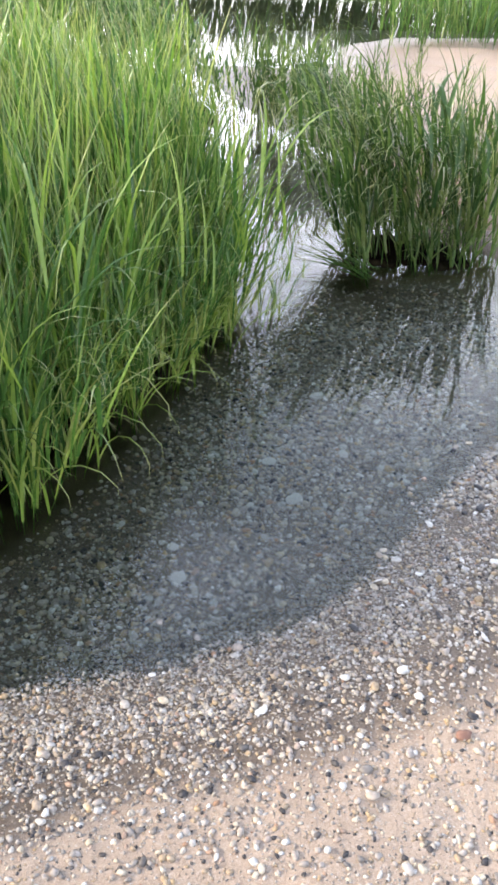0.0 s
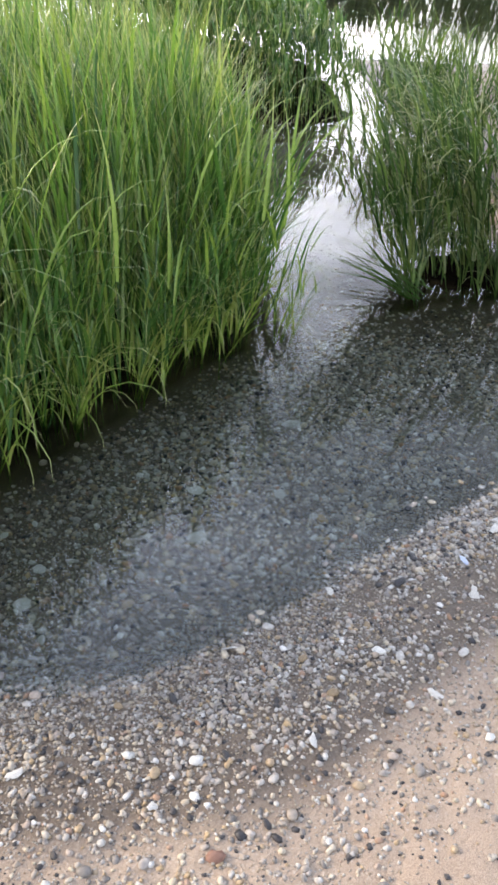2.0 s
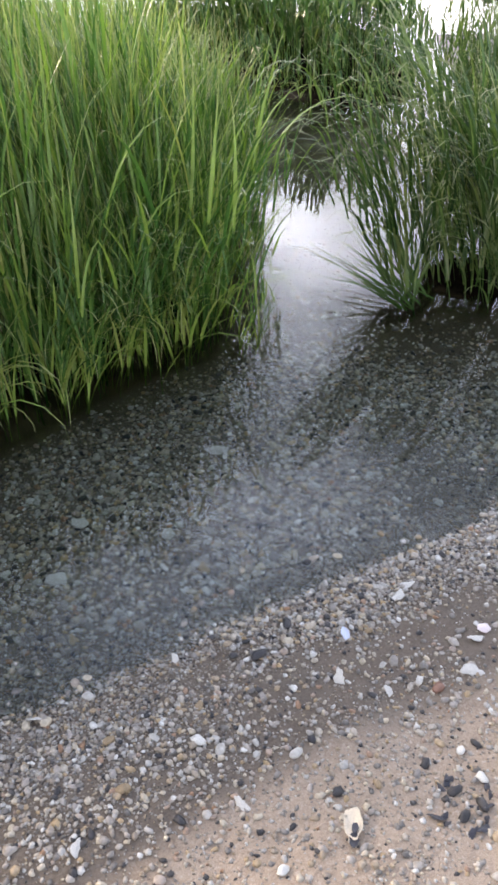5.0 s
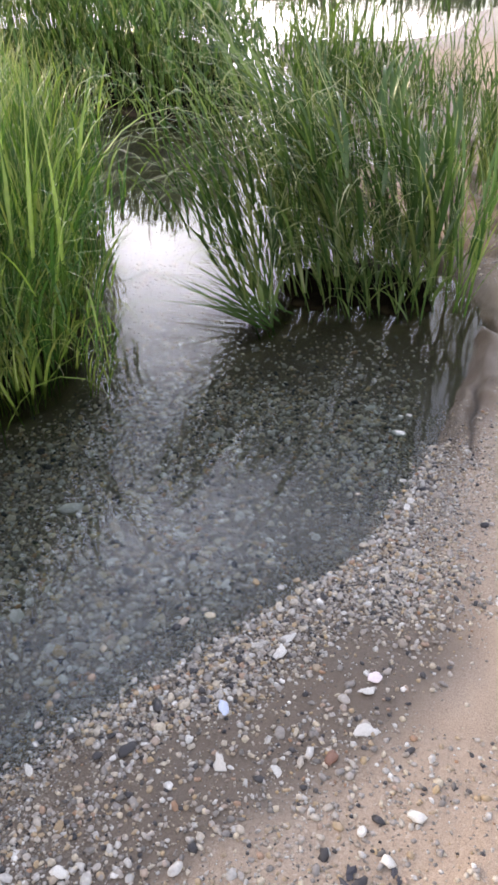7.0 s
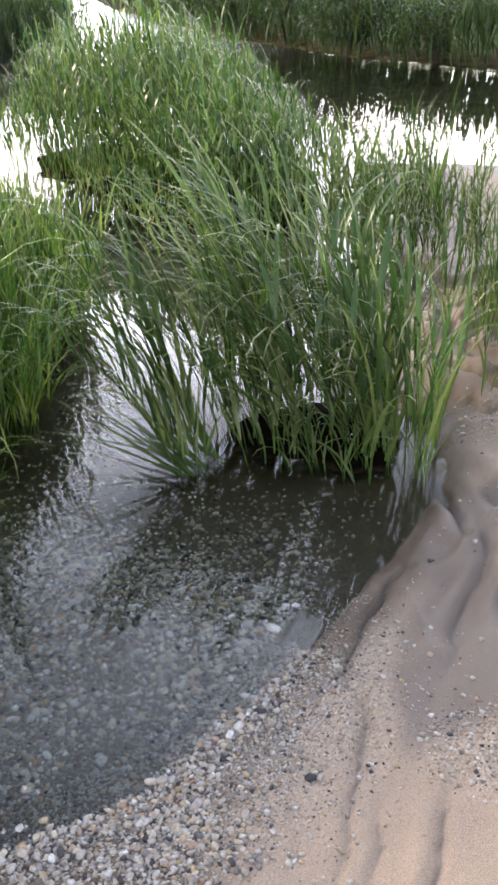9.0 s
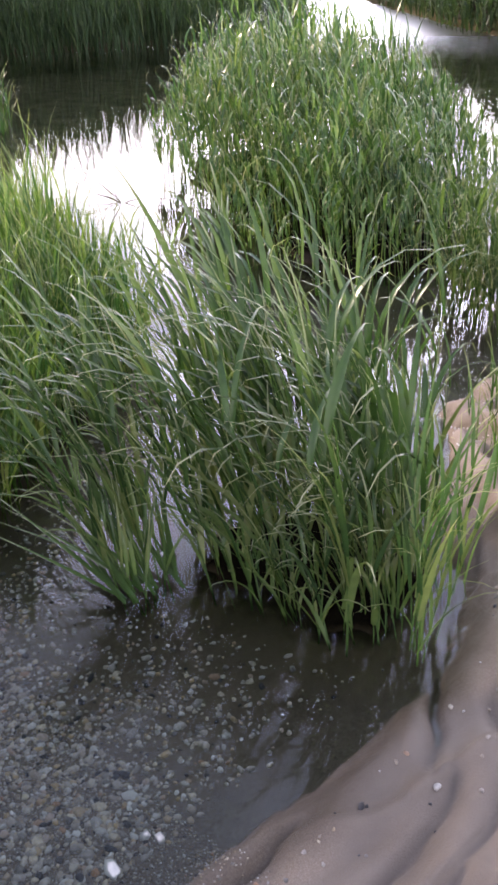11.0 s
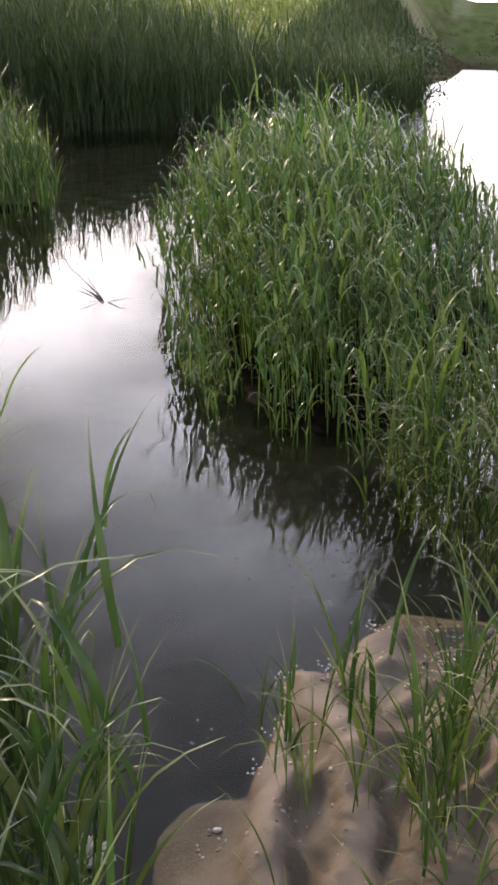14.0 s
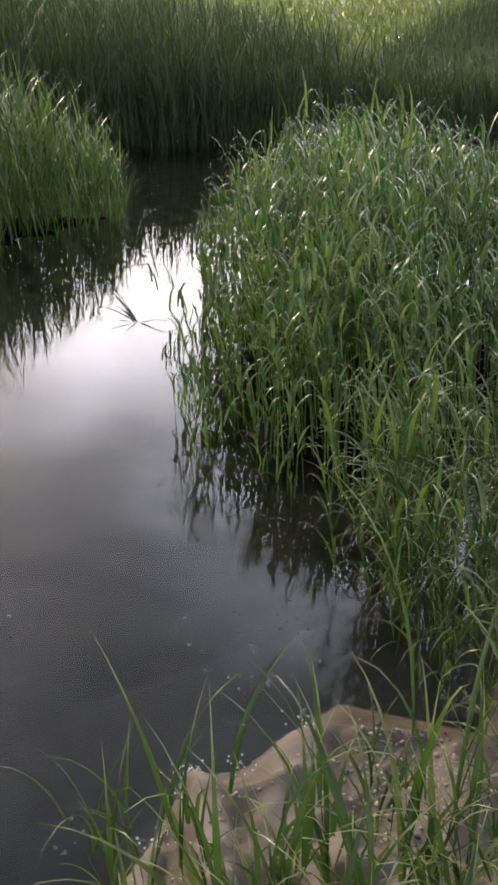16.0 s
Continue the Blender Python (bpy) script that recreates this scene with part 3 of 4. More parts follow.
def scatter(rng, poly, density, keep=None):
    p = np.array(poly)
    lo, hi = p.min(0), p.max(0)
    n = int((hi - lo).prod() * density)
    x, y = rng.uniform(lo[0], hi[0], n), rng.uniform(lo[1], hi[1], n)
    d = inside_distance(x, y, poly)
    ok = d > 0
    if keep is not None:
        ok &= keep(x, y, d)
    return x[ok], y[ok], d[ok]


def rooted(x, y):
    return np.stack([x, y, np.maximum(z_at(x, y), -0.10) - 0.01], 1)


def grass_bed(name, label, seed, poly, density, height, wind, mat=LEAF, category="grass", group="", keep=None, **how):
    rng = np.random.RandomState(seed)
    x, y, d = scatter(rng, poly, density, keep)
    clump = 0.5 + 0.5 * wave(x, y, 14, seed)
    hh = height(x, y, d) if callable(height) else np.full(len(x), height)
    v, q, s = shoots(rng, rooted(x, y), hh * (0.88 + 0.2 * clump), wind, **how)
    ob = mesh_object(name, v, q, mat, attrs=(("along", s),))
    return tagged(ob, label, category, group, "stuff")


WIND = (radians(195), 0.28)
grass_bed("marsh_grass", "dense bright yellow-green marsh cordgrass standing in shallow water", 21, MARSH, 820, lambda x, y, d: np.interp(y, [3.2, 4.3], [0.93, 0.66]) + 0.16 * np.clip(d, 0, 1), WIND,
          mat=YOUNG, keep=lambda x, y, d: (x > -2.2) & (d < 1.1) & (y < 6), leaves=5, width=0.0105, droop=0.62, low=0.03, leafy=1.12, spread_out=0.26, arch=0.16, stem=0.4)
grass_bed("marsh_grass", "dense green marsh cordgrass behind the creek edge", 22, MARSH, 150, lambda x, y, d: np.where(x < -5, 0.8 + 1.2 * np.clip(d, 0, 0.75), np.interp(y, [3.2, 4.3], [1.05, 0.72]) + 0.1 * np.clip(d, 0, 1)), WIND, mat=ISLET,
          keep=lambda x, y, d: (x <= -2.2) | (d >= 1.1), leaves=5, width=0.017, droop=0.9, stations=5)
grass_bed("marsh_grass", "island of tall green cordgrass with drooping tips in the creek", 23, ISLE, 300, lambda x, y, d: np.interp(x, [-2.4, -1.3], [0.85, 0.58]) + 0.78 * np.clip(d, 0, np.interp(x, [-2.4, -1.3], [0.7, 1.05])), WIND,
          mat=ISLET, leaves=6, width=0.0155, droop=2.4, stations=8, low=0.42, leafy=0.42, arch=0.30, stem=0.42,
          keep=lambda x, y, d: (d > 0.28) | (np.sin(x * 917.0 + y * 531.0) > 0.35))


NEAR_WEST = [(-16.2, 2), (-15.3, 9), (-13.8, 11.2), (-13.1, 14), (-12.2, 17.5), (-13.0, 20.3), (-16.2, 22.6), (-23, 30), (-35.5, 45), (-44, 45), (-44, 2)]
NEAR_NORTH = [(-5.5, 18.6), (-9.3, 21.6), (-13.8, 26.4), (-24, 37.8), (-30, 46), (14, 48), (14, 20), (8, 19), (2, 17.8), (-2, 17.5)]


def beside(poly, reach):
    return lambda x, y, d: (inside_distance(x, y, poly) < reach) & (inside_distance(x, y, poly) > 0)


grass_bed("reed_bed", "far bank of tall dense dark green reeds", 31, NEAR_WEST, 19, lambda x, y, d: np.interp(y, [12.0, 14.8, 17.0], [2.9, 2.45, 1.6]), WIND, mat=REED, category="reeds", keep=lambda x, y, d: (inside_distance(x, y, WEST) < np.where(y < 18.5, 9.0, 3.4)) & (inside_distance(x, y, WEST) > -0.9), leaves=5, width=0.032, droop=0.8, stations=4)
grass_bed("reed_bed", "fringe of shorter dark reeds standing in the water below the far bank", 35, NEAR_WEST, 55, lambda x, y, d: 1.5 + 0.35 * wave(x, y, 1.7, 36), WIND, mat=REED, category="reeds", keep=lambda x, y, d: (inside_distance(x, y, WEST) > -0.9) & (inside_distance(x, y, WEST) < 0.9) & (y > 6) & (y < 24), leaves=5, width=0.03, droop=0.9, stations=4, low=0.02)
grass_bed("reed_bed", "low dark reeds along the distant bank", 32, NEAR_NORTH, 14, 1.3, WIND, mat=REED, category="reeds", keep=beside(NORTH, 5.0), leaves=5, width=0.05, droop=1.0, stations=4)
grass_bed("meadow_grass", "rough pale green grass on the rising meadow", 33, NEAR_WEST, 7, 0.8, WIND, mat=HAY, category="grass", keep=lambda x, y, d: (inside_distance(x, y, WEST) > 3.0) & (y > 18.5), leaves=4, width=0.07, droop=1.0, stations=4)


# ---- tufts and clumps made of single shoots ----
def shoot_mesh(seed, height, width, leaves, droop, wind, mat=LEAF, low=0.15, leafy=1.0, arch=0.7, spread_out=0.38, stem=0.34):
    rng = np.random.RandomState(seed)
    v, q, s = shoots(rng, np.zeros((1, 3)), np.array([height]), wind, leaves=leaves, width=width, droop=droop, stations=8, fold=0.45, lean=0.1, low=low, leafy=leafy, arch=arch, spread_out=spread_out, stem=stem)
    ob = mesh_object("shoot", v, q, mat, attrs=(("along", s),))
    me = ob.data
    bpy.data.objects.remove(ob)
    return me


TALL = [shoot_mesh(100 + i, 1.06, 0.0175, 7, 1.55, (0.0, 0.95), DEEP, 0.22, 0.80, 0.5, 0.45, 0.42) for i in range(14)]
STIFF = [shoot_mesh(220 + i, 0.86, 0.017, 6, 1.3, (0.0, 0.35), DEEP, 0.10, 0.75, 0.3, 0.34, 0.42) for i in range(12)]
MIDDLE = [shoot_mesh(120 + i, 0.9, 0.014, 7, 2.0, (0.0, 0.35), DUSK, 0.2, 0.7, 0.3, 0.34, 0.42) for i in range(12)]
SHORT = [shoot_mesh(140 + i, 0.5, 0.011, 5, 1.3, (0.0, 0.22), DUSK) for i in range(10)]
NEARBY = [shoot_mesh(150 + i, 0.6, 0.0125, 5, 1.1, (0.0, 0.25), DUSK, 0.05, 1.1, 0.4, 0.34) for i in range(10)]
UPRIGHT = [shoot_mesh(160 + i, 0.95, 0.014, 6, 2.6, (0.0, 0.2), ISLET, 0.42, 0.45, 0.3, stem=0.42) for i in range(10)]
YOUNGER = [shoot_mesh(180 + i, 0.9, 0.0115, 7, 1.6, (0.0, 0.35), YOUNG, 0.06, 1.0, 0.5, 0.34) for i in range(10)]
STUBS = [shoot_mesh(280 + i, 0.42, 0.013, 5, 1.2, (0.0, 0.35), DEEP, 0.04, 1.0, 0.4, 0.5) for i in range(8)]
BRIGHT = [shoot_mesh(260 + i, 0.74, 0.012, 5, 0.9, (0.0, 0.15), LEAF, 0.05, 0.95, 0.25, 0.28) for i in range(8)]


def clump(name, label, seed, places, meshes, size, blow, group="", swing=0.7, category="grass"):
    """A clump: an empty at its base that carries one object for each shoot."""
    rng = random.Random(seed)
    cx, cy = sum(p[0] for p in places) / len(places), sum(p[1] for p in places) / len(places)
    cz = float(z_at(cx, cy)[0])
    root = new(name)
    root.location = (cx, cy, cz)
    root.empty_display_size = 0.1
    for (x, y), z in zip(places, np.maximum(z_at([p[0] for p in places], [p[1] for p in places]), -0.10) - 0.012):
        ob = new("shoot", rng.choice(meshes(x, y, rng) if callable(meshes) else meshes))
        ob.parent = root
        k = size * rng.uniform(0.7, 1.15)
        turn = blow + rng.gauss(0, swing)
        ob.matrix_basis = Matrix.LocRotScale((x - cx, y - cy, float(z) - cz), Euler((rng.gauss(0, 0.07), rng.gauss(0, 0.07), turn)), (k * rng.uniform(0.9, 1.2), k * rng.uniform(0.9, 1.2), k))
    return tagged(root, label, category, group)


def scattered(seed, poly, n):
    rng, out = random.Random(seed), []
    xs, ys = [p[0] for p in poly], [p[1] for p in poly]
    while len(out) < n:
        x, y = rng.uniform(min(xs), max(xs)), rng.uniform(min(ys), max(ys))
        if inside_distance(np.array([x]), np.array([y]), poly)[0] > 0:
            out.append((x, y))
    return out


def ring(seed, x, y, r, n):
    rng = random.Random(seed)
    return [(x + rng.gauss(0, r * 0.5), y + rng.gauss(0, r * 0.5)) for _ in range(n)]


def by_side(x, y, rng):
    """The clump leans out over the creek and stands stiff on its landward side."""
    if rng.random() < 0.26:
        return STUBS
    return TALL if rng.random() < min(max((1.02 - x) / 0.45, 0.12), 0.9) else STIFF


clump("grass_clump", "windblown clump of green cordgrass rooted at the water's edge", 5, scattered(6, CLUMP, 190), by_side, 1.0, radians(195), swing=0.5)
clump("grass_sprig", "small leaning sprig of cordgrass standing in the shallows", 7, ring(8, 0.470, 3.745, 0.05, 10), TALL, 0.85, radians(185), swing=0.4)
clump("grass_sprig", "short bright yellow-green sprig of cordgrass at the clump's foot", 9, ring(10, 1.115, 4.085, 0.05, 8), BRIGHT, 1.0, radians(60), swing=1.4)
clump("grass_sprig", "bright upright sprig of cordgrass beside the wet sand", 13, ring(14, 1.06, 4.30, 0.05, 4), BRIGHT, 0.85, radians(40), swing=1.5)
clump("grass_sprig", "thin green sprig of cordgrass beside the marsh edge", 11, ring(12, 0.036, 3.261, 0.05, 7), YOUNGER, 0.5, radians(20), swing=1.0)

# long leaves trailing on the water from the sprig
trail = new("trailing_leaves")
trail.location = (0.47, 3.78, 0.0)
nr = np.random.RandomState(31)
for i in range(24):
    a, tilt, length = nr.uniform(2.5, 3.8), nr.uniform(0.85, 1.40), nr.uniform(0.28, 0.58)
    v, q, along = strips(np.array([[nr.normal(0, 0.03), nr.normal(0, 0.05), 0.015]]), np.array([a]), np.array([tilt]), np.array([nr.uniform(0.0, 0.25)]), np.array([length]), np.array([0.014]), 7, 0.4)
    v[:, 2] = np.maximum(v[:, 2], 0.002)
    mesh_object("leaf", v, q, DEEP, trail, attrs=(("along", along),))
tagged(trail, "long green leaves trailing low over the water", "grass leaves")

# tussocks along the marsh edge, over the water
for i, (x, y) in enumerate([(-0.627, 1.809), (-0.502, 2.086), (-0.420, 2.361), (-0.323, 2.650), (-0.254, 2.889), (-0.150, 3.127), (-0.164, 3.410), (-0.304, 3.782), (-0.437, 4.057), (-0.619, 4.331), (-0.852, 4.500), (-1.204, 4.610), (-0.68, 4.62), (-0.82, 4.8), (-1.15, 4.86)]):
    clump("grass_tussock", "arching cordgrass tussock at the edge of the marsh", 40 + i, ring(60 + i, x, y, 0.10, 15), YOUNGER, 0.92 if y < 3.7 else 0.74, radians(-20) if y < 3.3 else radians(10), "tussocks along the marsh edge", 0.9)
# tussocks round the island
for i, (x, y) in enumerate([(-0.371, 6.271), (-0.591, 6.058), (-0.862, 5.967), (-1.165, 6.009), (-1.479, 6.131), (-1.784, 6.294), (-2.042, 6.526), (-2.328, 6.764)]):
    clump("grass_tussock", "drooping cordgrass tussock at the island's edge", 80 + i, ring(90 + i, x, y, 0.13, 7), UPRIGHT, 0.64 if x > -1.6 else 0.85, radians(220), "tussocks round the island", 1.1)
# strip of grass between the sand spit and the island
for i, (x, y, n, k) in enumerate([(0.307, 5.955, 26, 0.8), (0.078, 6.082, 22, 0.9), (0.551, 5.923, 16, 0.8), (0.507, 6.209, 18, 0.8), (-0.112, 6.322, 20, 0.95), (0.240, 6.399, 18, 0.9), (0.734, 6.187, 14, 0.85), (0.80, 5.98, 14, 0.75), (0.95, 6.30, 14, 0.85), (-0.02, 6.60, 20, 0.85), (0.12, 6.85, 18, 0.85), (-0.15, 6.95, 18, 0.9), (0.28, 6.56, 16, 0.8)]):
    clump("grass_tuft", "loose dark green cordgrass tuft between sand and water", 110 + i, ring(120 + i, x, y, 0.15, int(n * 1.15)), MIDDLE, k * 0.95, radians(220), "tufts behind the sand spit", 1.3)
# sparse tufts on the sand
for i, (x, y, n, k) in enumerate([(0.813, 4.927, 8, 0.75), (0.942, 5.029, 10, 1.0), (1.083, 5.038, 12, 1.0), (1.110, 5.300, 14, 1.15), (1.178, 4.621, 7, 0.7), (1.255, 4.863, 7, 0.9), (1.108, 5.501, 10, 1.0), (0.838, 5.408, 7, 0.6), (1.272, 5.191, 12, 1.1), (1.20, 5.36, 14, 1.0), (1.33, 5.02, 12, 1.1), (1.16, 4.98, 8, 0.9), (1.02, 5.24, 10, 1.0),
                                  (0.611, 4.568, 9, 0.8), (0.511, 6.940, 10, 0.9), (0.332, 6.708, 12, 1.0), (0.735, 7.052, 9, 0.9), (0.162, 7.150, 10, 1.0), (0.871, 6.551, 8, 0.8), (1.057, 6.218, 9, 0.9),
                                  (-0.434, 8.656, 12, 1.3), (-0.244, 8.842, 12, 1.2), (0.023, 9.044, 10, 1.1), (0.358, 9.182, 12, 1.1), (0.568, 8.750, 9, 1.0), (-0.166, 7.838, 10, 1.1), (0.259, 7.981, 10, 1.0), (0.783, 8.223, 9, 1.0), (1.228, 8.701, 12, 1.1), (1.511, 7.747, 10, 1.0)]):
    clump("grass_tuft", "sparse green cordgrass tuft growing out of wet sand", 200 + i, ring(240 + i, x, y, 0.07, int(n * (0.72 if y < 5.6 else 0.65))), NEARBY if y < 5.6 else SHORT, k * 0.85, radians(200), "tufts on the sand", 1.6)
# shrubs on the far banks
def tube(path, radii, sides=6):
    v, f = [], []
    for k, (p, r) in enumerate(zip(path, radii)):
        for j in range(sides):
            a = 6.2832 * j / sides
            v.append((p[0] + r * math.cos(a), p[1] + r * math.sin(a), p[2]))
            if k + 1 < len(path):
                f.append((k * sides + j, k * sides + (j + 1) % sides, (k + 1) * sides + (j + 1) % sides, (k + 1) * sides + j))
    return v, f


BARK = plain_material("bark", (0.09, 0.07, 0.05), 0.8, 0.4, 30.0)


def shrub(seed, label):
    rng, nr = random.Random(seed), np.random.RandomState(seed)
    root = new("shrub")
    v, f = [], []
    tips = []
    for i in range(7):
        a, out, up = rng.uniform(0, 6.28), rng.uniform(0.25, 1.0), rng.uniform(1.0, 1.7)
        pts = [(out * t ** 1.4 * math.cos(a) + 0.04 * math.sin(9 * t + i), out * t ** 1.4 * math.sin(a), -0.1 + up * t) for t in (0, 0.25, 0.5, 0.75, 1)]
        tv, tf = tube(pts, (0.045, 0.038, 0.03, 0.02, 0.01))
        f += [tuple(k + len(v) for k in q) for q in tf]
        v += tv
        tips += pts[2:]
    mesh_object("trunk", v, f, BARK, root)
    centres = np.array(tips + [(rng.gauss(0, 0.55), rng.gauss(0, 0.55), rng.uniform(0.4, 1.6)) for _ in range(22)])
    at = np.repeat(centres, 60, 0) + nr.normal(0, 0.17, (len(centres) * 60, 3))
    n = len(at)
    lv, lq, ls = strips(at, nr.uniform(0, 6.283, n), nr.uniform(0.3, 1.6, n), nr.uniform(0, 0.8, n), nr.uniform(0.07, 0.14, n), nr.uniform(0.04, 0.07, n), 3)
    mesh_object("crown", lv, lq, REED, root, attrs=(("along", ls * 0.4),))
    return tagged(root, label, "shrub", "shrubs on the far banks")


def stand(ob, x, y, k, turn):
    ob.matrix_basis = Matrix.LocRotScale((x, y, float(z_at(x, y)[0]) - 0.05), Euler((0, 0, turn)), (k, k, k))


kinds = [shrub(700 + i, "rounded dark green shrub on the far bank") for i in range(3)]
spots = [(-5.6, 19.6, 1.1), (-7.9, 21.6, 1.3), (-10.0, 23.3, 1.2), (-3.4, 18.6, 0.8), (-12.3, 26.0, 1.25), (-14.2, 27.9, 1.2), (-17.0, 31.2, 1.25), (-15.5, 22.1, 1.05), (-17.4, 23.4, 1.1), (-20.5, 35, 1.3), (-24, 39, 1.3), (-21, 27.6, 1.1), (-28, 35.8, 1.2), (-11, 25.4, 1.1)]
for i, (x, y, k) in enumerate(spots):
    ob = kinds[i] if i < 3 else copy_thing(kinds[i % 3], Matrix())
    stand(ob, x, y, k, i * 1.7)
# meadow edge beyond the sand flat
grass_bed("marsh_grass", "pale green grass at the back of the sand flat", 34, [(0.8, 11.4), (1.6, 12.6), (5, 14.6), (12, 15.2), (12, 12.0), (5, 11.2), (2.4, 11.3)], 70, 0.85, WIND, leaves=5, width=0.02, droop=1.0, stations=5)


def drifting_stalks():
    root = new("drifting_stalks")
    root.location = (-3.007, 6.447, 0.0)
    for i, (a, tilt, n) in enumerate(((3.6, 0.85, 0.36), (3.9, 1.15, 0.32), (3.3, 1.3, 0.34), (4.2, 0.5, 0.30), (0.6, 1.25, 0.24))):
        one = np.array
        v, q, s = strips(np.array([[0, 0, -0.01]]), one([a]), one([tilt]), one([0.25]), one([n]), one([0.022]), 6, 0.4)
        ob = mesh_object("stalk", v, q, DEAD, root, attrs=(("along", s),))
    return tagged(root, "broken dark grass stalks sticking out of still water", "grass stalks")


DEAD = leaf_material("dead_leaf", [(0.0, (0.03, 0.027, 0.014)), (0.6, (0.06, 0.05, 0.025)), (1.0, (0.12, 0.10, 0.06))], (0.12, 0.10, 0.06))
drifting_stalks()


# ---- stones and shells ----
def gravel(name, label, seed, n, lo, hi, small, large, shape, drowned=False, band=False, fine=False, upper=False, banked=False):
    rng = np.random.RandomState(seed)
    x, y = rng.uniform(lo[0], hi[0], n), rng.uniform(lo[1], hi[1], n)
    d = inside_distance(x, y, SHORE)
    tuft = inside_distance(x, y, CLUMP)
    grass = np.maximum(inside_distance(x, y, MARSH), np.where(tuft > -0.5, tuft * 0.5, tuft))
    keep = (rng.uniform(0, 1, n) < gravel_cover(x, y, d) * np.clip(-grass / 0.25, 0.15, 1)) & (grass < -0.02)
    if drowned:
        keep &= (d < -0.10) & (rng.uniform(0, 1, n) < 0.7 + 0.5 * wave(x, y, 7, 43))
    elif upper:
        keep &= d > 0.10
    elif banked:
        keep = (d > -0.02) & (d < 0.10 + 0.06 * wave(x, y, 9, 44)) & (rng.uniform(0, 1, n) < np.clip((y - 1.9) / 0.3, 0, 1))
    elif not band and not fine:
        keep &= (d > 0.07) | (d < -0.16)
    if band:
        keep &= (d > -0.12) & (d < 0.16 + 0.1 * wave(x, y, 8, 41))
    x, y, d = x[keep], y[keep], d[keep]
    n = len(x)
    r = small + (large - small) * rng.beta(1.1, 4.2, n)
    v, f = shape
    a = rng.uniform(0, 6.283, n)
    sx, sy, sz = r * rng.uniform(0.85, 1.45, n), r * rng.uniform(0.7, 1.05, n), r * rng.uniform(0.45, 0.8, n)
    wob = 1 + rng.uniform(-0.27, 0.27, (n, len(v)))
    px, py, pz = (wob * v[:, k] * q[:, None] for k, q in enumerate((sx, sy, sz)))
    c, s = np.cos(a)[:, None], np.sin(a)[:, None]
    tip = rng.uniform(-0.35, 0.35, n)[:, None]
    z0 = (z_at(x, y) + sz * 0.25)[:, None]
    verts = np.stack([x[:, None] + c * px - s * py, y[:, None] + s * px + c * py, z0 + pz + tip * px], 2).reshape(-1, 3)
    faces = (np.arange(n)[:, None, None] * len(v) + f[None]).reshape(-1, 3)
    ob = mesh_object(name, verts, faces, BED if drowned else DAMP if band else GRIT if fine else PEBBLES)
    return tagged(ob, label, "gravel", kind="stuff")


EIGHT = (np.array([(1, 0, 0), (-1, 0, 0), (0, 1, 0), (0, -1, 0), (0, 0, 1), (0, 0, -1)], float), np.array([(0, 2, 4), (2, 1, 4), (1, 3, 4), (3, 0, 4), (2, 0, 5), (1, 2, 5), (3, 1, 5), (0, 3, 5)]))
def chip():
    """A worn stone chip: a cube pulled towards a ball, with a little edge left."""
    bm = bmesh.new()
    bmesh.ops.create_cube(bm, size=1.3)
    bmesh.ops.poke(bm, faces=bm.faces[:])
    v = np.array([p.co for p in bm.verts])
    f = np.array([[p.index for p in t.verts] for t in bm.faces])
    bm.free()
    return v / np.linalg.norm(v, axis=1)[:, None] ** 0.85, f


CHIP = chip()
gravel("gravel", "mixed pale, tan and dark rounded pebbles on sand and creek bed", 70, 70000, (-1.4, 0.5), (2.0, 5.8), 0.0026, 0.0118, CHIP)
gravel("gravel", "fine shell grit and small pebbles on wet sand", 71, 150000, (-0.8, 0.6), (1.7, 3.4), 0.0017, 0.005, EIGHT, fine=True)
gravel("gravel", "mixed brown, grey and pale pebbles over the damp beach", 74, 28000, (-0.35, 0.6), (1.5, 2.7), 0.0034, 0.0125, CHIP, upper=True)
gravel("gravel", "pale grey and white stones paving the creek bed", 72, 40000, (-0.7, 1.2), (1.2, 4.3), 0.0032, 0.0165, CHIP, True)
gravel("gravel", "dense small dark and pale pebbles along the waterline", 73, 90000, (-0.7, 0.8), (1.25, 3.2), 0.0028, 0.0105, EIGHT, band=True)
gravel("gravel", "cream, ochre and white pebbles banked along the waterline", 75, 9500, (0.5, 1.9), (1.35, 3.2), 0.0042, 0.0135, CHIP, banked=True)


def lump_meshes(name, n, mat, **how):
    out = []
    for i in range(n):
        v, f = lump(300 + i, **how)
        ob = mesh_object(name, v, f, mat)
        out.append(ob.data)
        bpy.data.objects.remove(ob)
    return out


STONES = lump_meshes("pebble", 10, PEBBLE)
ground = bpy.data.objects["ground"]
rng = random.Random(17)
made = 0
while made < 300:
    x, y = rng.uniform(-0.6, 1.9), rng.uniform(0.7, 3.3)
    d = float(inside_distance(np.array([x]), np.array([y]), SHORE)[0])
    if rng.random() > float(gravel_cover(np.array([x]), np.array([y]), np.array([d]))[0]) or inside_distance(np.array([x]), np.array([y]), MARSH)[0] > 0:
        continue
    r = rng.uniform(0.006, 0.0125)
    ob = new("pebble", rng.choice(STONES))
    ob.parent = ground
    ob.matrix_basis = Matrix.LocRotScale((x, y, float(z_at(x, y)[0]) + r * 0.3), Euler((rng.gauss(0, 0.2), rng.gauss(0, 0.2), rng.uniform(0, 6.28))), (r, r, r * rng.uniform(0.8, 1.1)))
    made += 1


